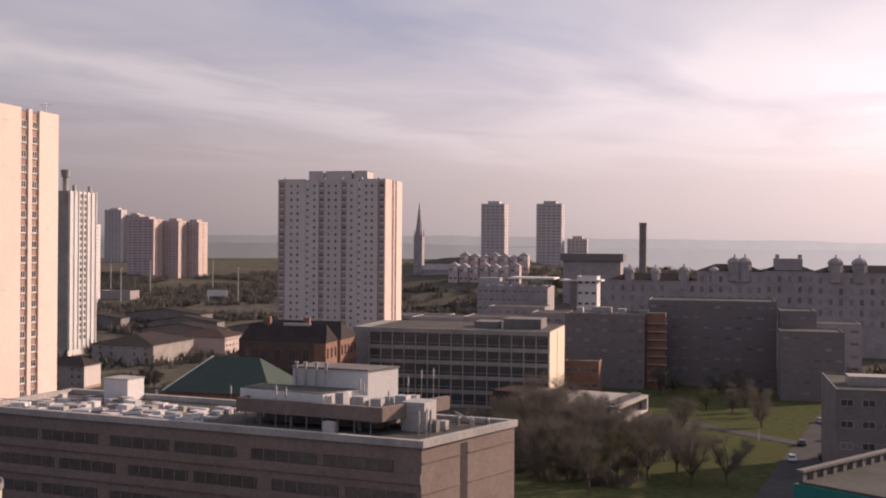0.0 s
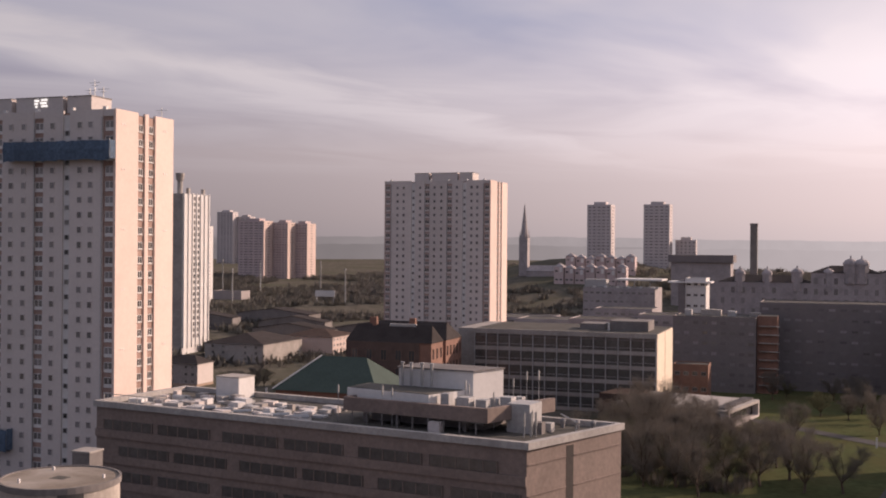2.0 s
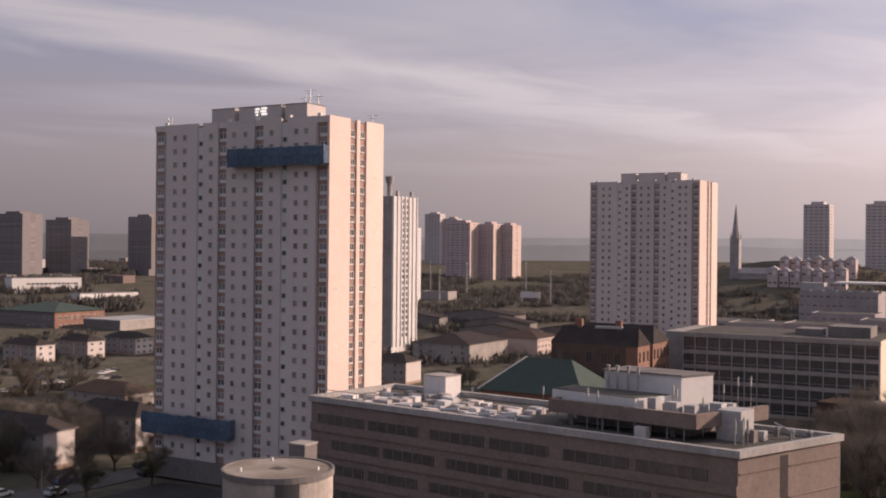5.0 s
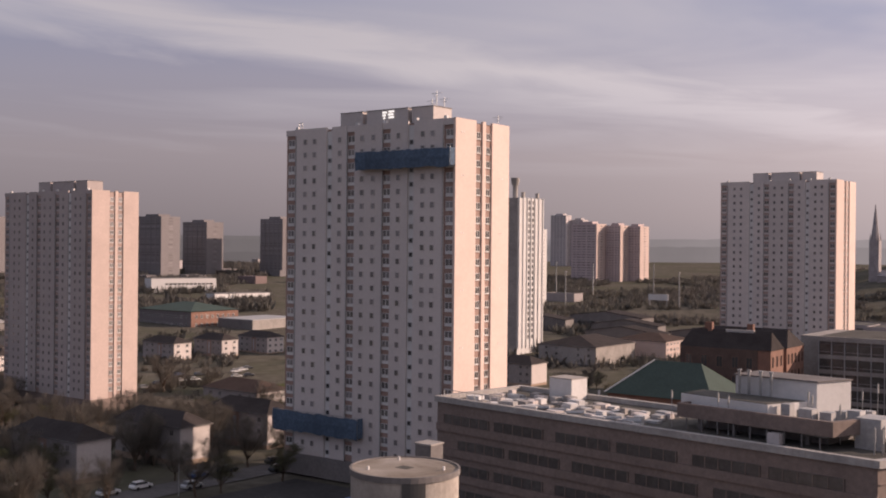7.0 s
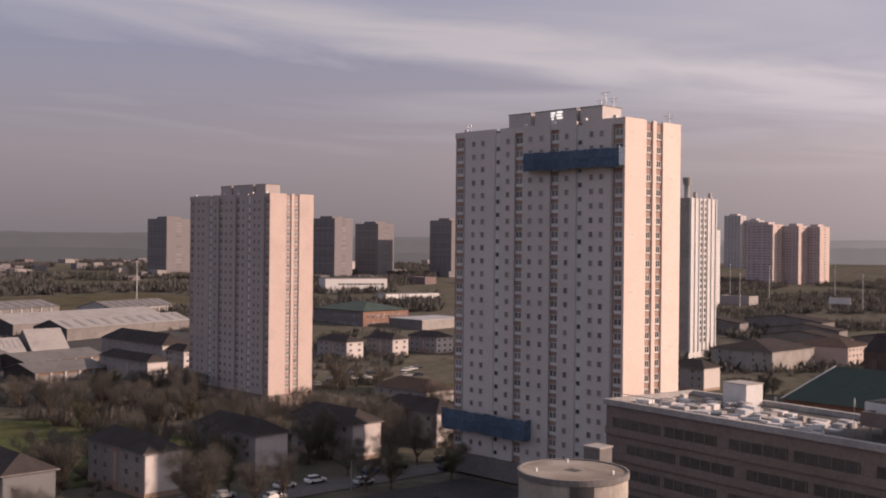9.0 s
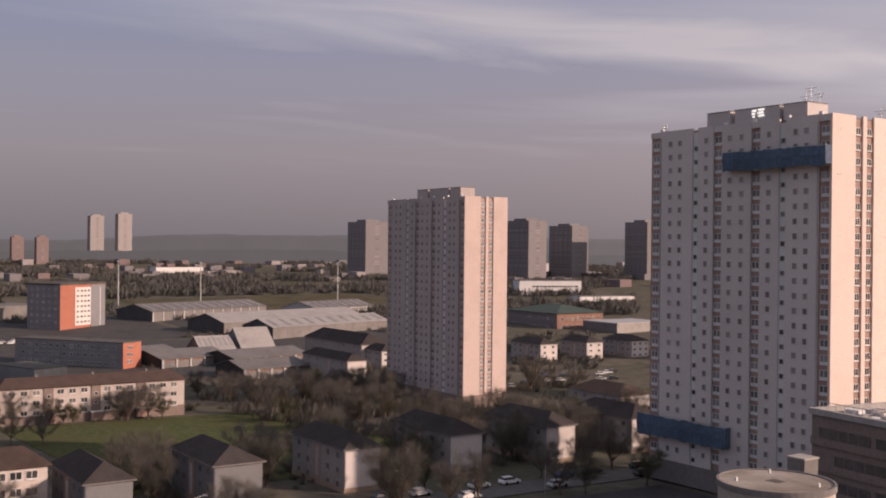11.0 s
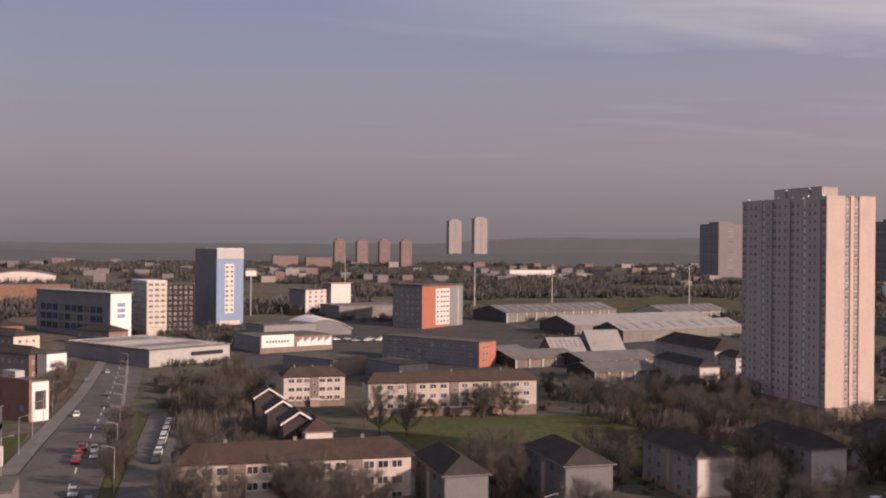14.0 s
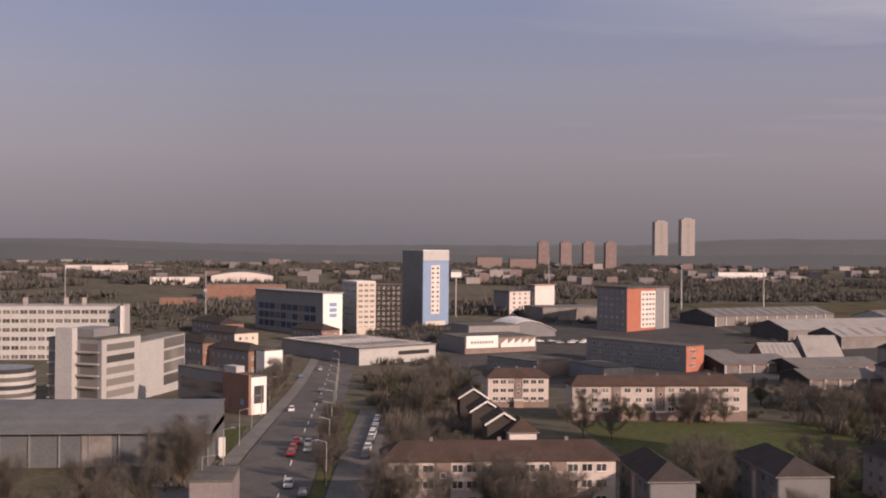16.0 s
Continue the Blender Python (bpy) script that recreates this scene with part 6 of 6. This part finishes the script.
for k in range(13):
    x = -303 + k * 5.6
    spots.append((x, 1.8 - (x + 206) * 0.066, 176 if k % 2 else 356))
for x, y in ((-240, -12.4), (-246, -9), (-247, -12.3), (-255, -9.2), (-258, -12), (-196, -8), (-205, -11), (-330, -17), (-390, -10), (-468, -12), (-440, -19), (-355, -9)):
    spots.append((x, y, 0))
for k in range(16):
    spots.append((-320 - rng.uniform(0, 30), 240 + k * 6, 70 + rng.uniform(-10, 10)))
for k in range(14):
    spots.append((-575 - (k % 2) * 7, 100 + k * 3.2, 90))
for x, y in ((17, 250), (24, 256), (21, 276), (32, 310), (30, 330), (28, 288)):
    spots.append((x, y, 90))
for k in range(14):
    spots.append((-126 + k * 2.9, 141.0 + rng.uniform(-1, 1), 90 + rng.uniform(-4, 4)))
reds = {33, 35, 37}
for n, (x, y, a) in enumerate(spots):
    i = 3 if n in reds else rng.choice((0, 0, 1, 1, 2, 2, 4))
    lift = 0.15 if (-330 < x < -120 and -24 < y < 11) or -166 < x < -157 or 5 < x < 54 else 0.02
    m = pose(x, y, ground_z(x, y) + lift, 0, 0, a)
    copy_thing(cars[i], m)
for c in cars:
    for o in (*c.children_recursive, c):
        bpy.data.objects.remove(o)


# ---- bare winter trees ----
def tree_model(seed, h, spread, twig):
    rng = random.Random(seed)
    wood_v, wood_f, tw_v, tw_f = [], [], [], []

    def limb(a, b, r0, r1, sides=5):
        d = (b - a).normalized()
        s = d.cross(Vector((0.31, 0.2, 0.93))).normalized()
        t = d.cross(s)
        base = len(wood_v)
        for p, r in ((a, r0), (b, r1)):
            for k in range(sides):
                w = 2 * math.pi * k / sides
                wood_v.append(p + r * (math.cos(w) * s + math.sin(w) * t))
        for k in range(sides):
            j = (k + 1) % sides
            wood_f.append((base + k, base + j, base + sides + j, base + sides + k))

    def spray(p, d, n, ln):
        for _ in range(n):
            v = (d + Vector((rng.gauss(0, 0.75), rng.gauss(0, 0.75), rng.gauss(0.15, 0.55)))).normalized() * ln * rng.uniform(0.5, 1.2)
            s = v.cross(Vector((rng.uniform(-1, 1), rng.uniform(-1, 1), rng.uniform(-1, 1)))).normalized() * rng.uniform(0.011, 0.024)
            base = len(tw_v)
            o = p + Vector((rng.gauss(0, 0.03), rng.gauss(0, 0.03), rng.gauss(0, 0.03))) * h
            tw_v.extend((o - s, o + s, o + v))
            tw_f.append((base, base + 1, base + 2))

    top = h * rng.uniform(0.11, 0.2)
    fork = Vector((rng.uniform(-0.3, 0.3), rng.uniform(-0.3, 0.3), top))
    limb(Vector((0, 0, -0.4)), fork, 0.028 * h, 0.02 * h, 7)
    for i in range(rng.randint(6, 8)):
        a = 2 * math.pi * i / 7 + rng.uniform(-0.4, 0.4)
        tilt = rng.uniform(0.25, 0.95)
        d = Vector((math.cos(a) * tilt * spread, math.sin(a) * tilt * spread, 1)).normalized()
        p, r = fork.copy(), 0.013 * h
        for seg in range(4):
            q = p + (d + Vector((rng.gauss(0, 0.18), rng.gauss(0, 0.18), rng.gauss(0.05, 0.1)))).normalized() * h * 0.17
            limb(p, q, r, r * 0.62, 4)
            for _ in range(3 if seg else 1):
                e = (d + Vector((rng.gauss(0, 0.7), rng.gauss(0, 0.7), rng.gauss(0, 0.35)))).normalized()
                o = p.lerp(q, rng.uniform(0.3, 1))
                e2 = o + e * h * rng.uniform(0.07, 0.15)
                limb(o, e2, r * 0.4, r * 0.15, 3)
                spray(e2, e, 42, h * 0.125)
                spray(o.lerp(e2, 0.5), e, 26, h * 0.11)
            p, r = q, r * 0.62
        spray(p, d, 40, h * 0.12)
    t = thing("tree", pose(0, 0, -80), "bare winter tree with fine brown twigs", "tree", "bare trees")
    for nm, v, f, mt in (("trunk", wood_v, wood_f, BARK), ("crown", tw_v, tw_f, twig)):
        me = bpy.data.meshes.new(nm)
        me.from_pydata([tuple(c) for c in v], [], f)
        me.materials.append(mt)
        o = new(nm, me)
        o.parent = t
    return t


trees = [tree_model(1, 11.0, 0.9, TWIG), tree_model(2, 9.0, 1.1, TWIG), tree_model(3, 12.5, 0.8, TWIG), tree_model(4, 8.0, 1.2, TWIG_GREEN), tree_model(5, 10.0, 1.0, TWIG)]
rng = random.Random(21)
places = [(-40, 222), (-36, 230), (-31, 236), (-39, 240), (-34, 252), (-29, 258), (-42, 258), (-44, 270), (-36, 268), (-47, 280), (-24, 222), (-20, 228), (-33, 208), (-27, 210), (-8, 289), (-18, 215), (-37, 245), (-22, 203), (-18, 396), (13, 337), (2, 403), (-12, 217), (3, 216), (-4, 214), (-38, 287), (6, 345), (-2, 352), (10, 365), (-30, 225),
          (-27, 232), (-44, 235), (-48, 262), (-15, 232), (13, 310), (-33, 262), (-41, 275), (-25, 250), (8, 380), (14, 352), (-10, 240), (-14, 405), (9, 395), (-34, 214), (-28, 241), (-46, 250), (-50, 240), (-30, 280), (-7, 226)]
for n, (x0, x1, y0, y1) in ((12, (-157, -150, 60, 205)), (5, (-200, -180, 60, 68)), (4, (-205, -184, 84, 94)), (5, (-205, -184, 108, 120)), (7, (-205, -182, 134, 146)), (9, (-205, -182, 157, 172)), (8, (-170, -166, 84, 190)),
                            (8, (-300, -225, 125, 150)), (8, (-302, -297, 65, 116)), (16, (-300, -200, -4.5, -2.5)), (30, (-430, -330, 14, 42)), (8, (-330, -290, 14, 26)), (26, (-345, -230, 150, 192)), (20, (-365, -300, 225, 300)),
                            (12, (-177, -165, 4, 45)), (12, (-235, -205, 8, 24)), (14, (-420, -370, 270, 315)), (20, (-360, -310, 118, 200)), (12, (-240, -200, -34, -30)), (10, (-190, -150, -60, -30)), (14, (-420, -340, -24, -29)), (3, (-300, -240, 58, 66)),
                            (10, (-230, -185, 185, 230)), (14, (-200, -150, 300, 420)), (16, (-290, -240, 480, 560)), (4, (-225, -205, 100, 120))):
    places += [(rng.uniform(x0, x1), rng.uniform(y0, y1)) for _ in range(n)]
places.sort(key=lambda p: math.hypot(*p))
for x, y in places[:298]:
    s = rng.uniform(0.75, 1.15) * (1.25 if -60 < x < 16 and y < 300 else 1) * (0.7 if -5 < y < 2 and x < -190 else 1)
    m = pose(x, y, ground_z(x, y), 0, 0, rng.uniform(0, 360)) @ Matrix.Diagonal((s, s, s, 1))
    copy_thing(rng.choice(trees), m)
for t in trees:
    for o in (*t.children_recursive, t):
        bpy.data.objects.remove(o)


# ---- scrub, far woods and far roofs ----
def clumps(name, material, label, spots, seed, tall=1.0, blades=28, slim=1.0):
    """Many leafless tufts in one mesh: slim blades fanning up from each spot (x, y, radius)."""
    rng = random.Random(seed)
    verts, faces = [], []
    for x, y, r in spots:
        z = ground_z(x, y) - 0.2
        for _ in range(blades):
            a, lean = rng.uniform(0, 2 * math.pi), rng.uniform(0.15, 1.0)
            ox, oy = rng.gauss(0, r * 0.35), rng.gauss(0, r * 0.35)
            hgt = r * tall * rng.uniform(0.55, 1.25) * (1.15 - 0.5 * lean)
            tx, ty = ox + math.cos(a) * lean * r * 0.8, oy + math.sin(a) * lean * r * 0.8
            b, w = rng.uniform(0, math.pi), r * slim * rng.uniform(0.05, 0.12)
            wx, wy = math.cos(b) * w, math.sin(b) * w
            k = len(verts)
            mx, my = (ox + tx) / 2, (oy + ty) / 2
            verts += [(x + ox, y + oy, z), (x + mx - wx, y + my - wy, z + hgt * 0.6), (x + mx + wx, y + my + wy, z + hgt * 0.5), (x + tx, y + ty, z + hgt)]
            faces += [(k, k + 2, k + 1), (k + 1, k + 2, k + 3)]
    me = bpy.data.meshes.new(name)
    me.from_pydata(verts, [], faces)
    me.materials.append(material)
    return tagged(new(name, me), label, "woodland", kind="stuff")


def ring_spots(n, r0, r1, a0, a1, s0, s1, seed, clear=()):
    rng = random.Random(seed)
    out = []
    while len(out) < n:
        r, a = math.sqrt(rng.uniform(r0 * r0, r1 * r1)), radians(rng.uniform(a0, a1))
        x, y = -r * math.sin(a), r * math.cos(a)
        if noise.noise((x / 90, y / 90, 0.7)) < -0.12 or any(x0 < x < x1 and y0 < y < y1 for x0, y0, x1, y1 in clear):
            continue
        out.append((x, y, rng.uniform(s0, s1)))
    return out


field = ((-840, 230, -680, 470), (-540, -30, -100, 12), (-560, 40, -430, 320))
clumps("far_woodland", SCRUB, "leafless brown woodland beyond the sheds", ring_spots(6500, 740, 1500, 46, 110, 4.0, 7.5, 31, field), 1)
clumps("far_woodland", SCRUB, "leafless brown woodland on far slopes", ring_spots(1600, 1500, 1640, 34, 112, 5, 9, 32, field), 2, 0.8)
clumps("scrub", SCRUB, "low brown scrub on open ground", ring_spots(1300, 480, 760, 48, 108, 1.6, 4.0, 33, field), 3)
clumps("far_woodland", SCRUB, "leafless trees along the motorway", ring_spots(4200, 480, 1300, 6, 44, 2.5, 6.0, 34, ((-300, 500, -100, 620), (-275, 830, -120, 1040))), 4)
clumps("far_woodland", SCRUB, "hazy trees between city buildings", ring_spots(2600, 440, 1900, -12, 10, 3.0, 7.0, 35, ((-60, 540, 105, 580),)), 5)
clumps("scrub", SCRUB, "low bushes among the flats", ring_spots(420, 165, 430, 46, 76, 0.6, 1.8, 36, (*field, (-300, 62, -192, 122))), 6, 1.0, 22)

rng = random.Random(64)
clumps("undergrowth", TWIG, "leafless brush under the park trees", [(rng.uniform(-48, -14), rng.uniform(206, 296), rng.uniform(1.2, 2.8)) for _ in range(150)], 7, 1.2, 90, 0.35)
thick = [(rng.uniform(x0, x1), rng.uniform(y0, y1), rng.uniform(1.4, 4.2)) for n, x0, x1, y0, y1 in ((190, -430, -345, 8, 42), (130, -335, -270, 10, 30), (90, -345, -310, 120, 240), (120, -300, -225, 128, 196), (70, -400, -310, 205, 300), (60, -420, -340, -30, -27)) for _ in range(n)]
clumps("undergrowth", TWIG, "thick leafless brush between roads and flats", thick, 9, 1.2, 130, 0.28)
clumps("undergrowth", TWIG, "leafless brush and hedges among the flats", [(rng.uniform(-215, -182), rng.uniform(50, 215), rng.uniform(0.8, 2.2)) for _ in range(260)], 8, 1.2, 80, 0.35)


def far_roofs():
    rng = random.Random(77)
    bm = bmesh.new()
    for _ in range(200):
        r, a = rng.uniform(1100, 1640), radians(rng.uniform(38, 110))
        x, y = -r * math.sin(a), r * math.cos(a)
        w, d, h = rng.uniform(8, 26), rng.uniform(8, 16), rng.uniform(4, 8)
        z = ground_z(x, y)
        add_box(bm, x - w / 2, y - d / 2, z - 4, x + w / 2, y + d / 2, z + h, rng.choice((0, 0, 1, 2)))
    tagged(new("far_town", mesh_of("far_town", bm, HAZY_DARK, FAR_MID, FAR_RED_DARK)), "scattered pale houses far off in haze", "town", kind="stuff")


far_roofs()


# ---- hazy hills that close the view ----
def hills(r, pts, seed, strength, label):
    """A plain backdrop on a far circle that glows in the colour of haze; pts give the skyline's height in degrees by
    azimuth.
    """
    n, verts, faces = 900, [], []
    lo, hi = pts[0][0], pts[-1][0]
    for k in range(n + 1):
        deg = lo + (hi - lo) * k / n
        a = radians(deg)
        el = float(np.interp(deg, [p[0] for p in pts], [p[1] for p in pts])) + 0.07 * noise.noise((deg / 3.0, seed, 0)) + 0.035 * noise.noise((deg / 0.6, seed, 5))
        x, y = -r * math.sin(a), r * math.cos(a)
        verts += [(x, y, -60), (x, y, EYE + r * math.tan(radians(el)))]
    for k in range(n):
        a = 2 * k
        faces.append((a, a + 2, a + 3, a + 1))
    me = bpy.data.meshes.new("backdrop")
    me.from_pydata(verts, [], faces)
    m = bpy.data.materials.new("haze_glow_hill")
    m.use_nodes = True
    tree = m.node_tree
    tree.nodes.clear()
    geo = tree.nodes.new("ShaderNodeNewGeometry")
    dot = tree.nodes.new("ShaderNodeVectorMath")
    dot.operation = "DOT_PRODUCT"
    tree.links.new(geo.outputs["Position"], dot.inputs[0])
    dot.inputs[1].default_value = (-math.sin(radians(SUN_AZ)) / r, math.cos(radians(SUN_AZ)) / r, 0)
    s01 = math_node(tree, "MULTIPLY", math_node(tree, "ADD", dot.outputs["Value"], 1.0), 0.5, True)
    # haze put in as emission, stronger towards the sun
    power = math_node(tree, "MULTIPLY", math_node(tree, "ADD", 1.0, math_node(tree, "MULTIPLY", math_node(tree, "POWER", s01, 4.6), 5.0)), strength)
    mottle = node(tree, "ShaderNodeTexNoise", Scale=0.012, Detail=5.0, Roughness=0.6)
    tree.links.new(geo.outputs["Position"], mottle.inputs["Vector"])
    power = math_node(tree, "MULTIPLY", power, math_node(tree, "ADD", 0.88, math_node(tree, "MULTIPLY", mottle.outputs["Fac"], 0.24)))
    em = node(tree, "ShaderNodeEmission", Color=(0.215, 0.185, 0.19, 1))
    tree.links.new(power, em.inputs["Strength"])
    out = tree.nodes.new("ShaderNodeOutputMaterial")
    tree.links.new(em.outputs[0], out.inputs[0])
    me.materials.append(m)
    ob = tagged(new("backdrop", me), label, "hills", kind="structure")
    ob.visible_shadow = False


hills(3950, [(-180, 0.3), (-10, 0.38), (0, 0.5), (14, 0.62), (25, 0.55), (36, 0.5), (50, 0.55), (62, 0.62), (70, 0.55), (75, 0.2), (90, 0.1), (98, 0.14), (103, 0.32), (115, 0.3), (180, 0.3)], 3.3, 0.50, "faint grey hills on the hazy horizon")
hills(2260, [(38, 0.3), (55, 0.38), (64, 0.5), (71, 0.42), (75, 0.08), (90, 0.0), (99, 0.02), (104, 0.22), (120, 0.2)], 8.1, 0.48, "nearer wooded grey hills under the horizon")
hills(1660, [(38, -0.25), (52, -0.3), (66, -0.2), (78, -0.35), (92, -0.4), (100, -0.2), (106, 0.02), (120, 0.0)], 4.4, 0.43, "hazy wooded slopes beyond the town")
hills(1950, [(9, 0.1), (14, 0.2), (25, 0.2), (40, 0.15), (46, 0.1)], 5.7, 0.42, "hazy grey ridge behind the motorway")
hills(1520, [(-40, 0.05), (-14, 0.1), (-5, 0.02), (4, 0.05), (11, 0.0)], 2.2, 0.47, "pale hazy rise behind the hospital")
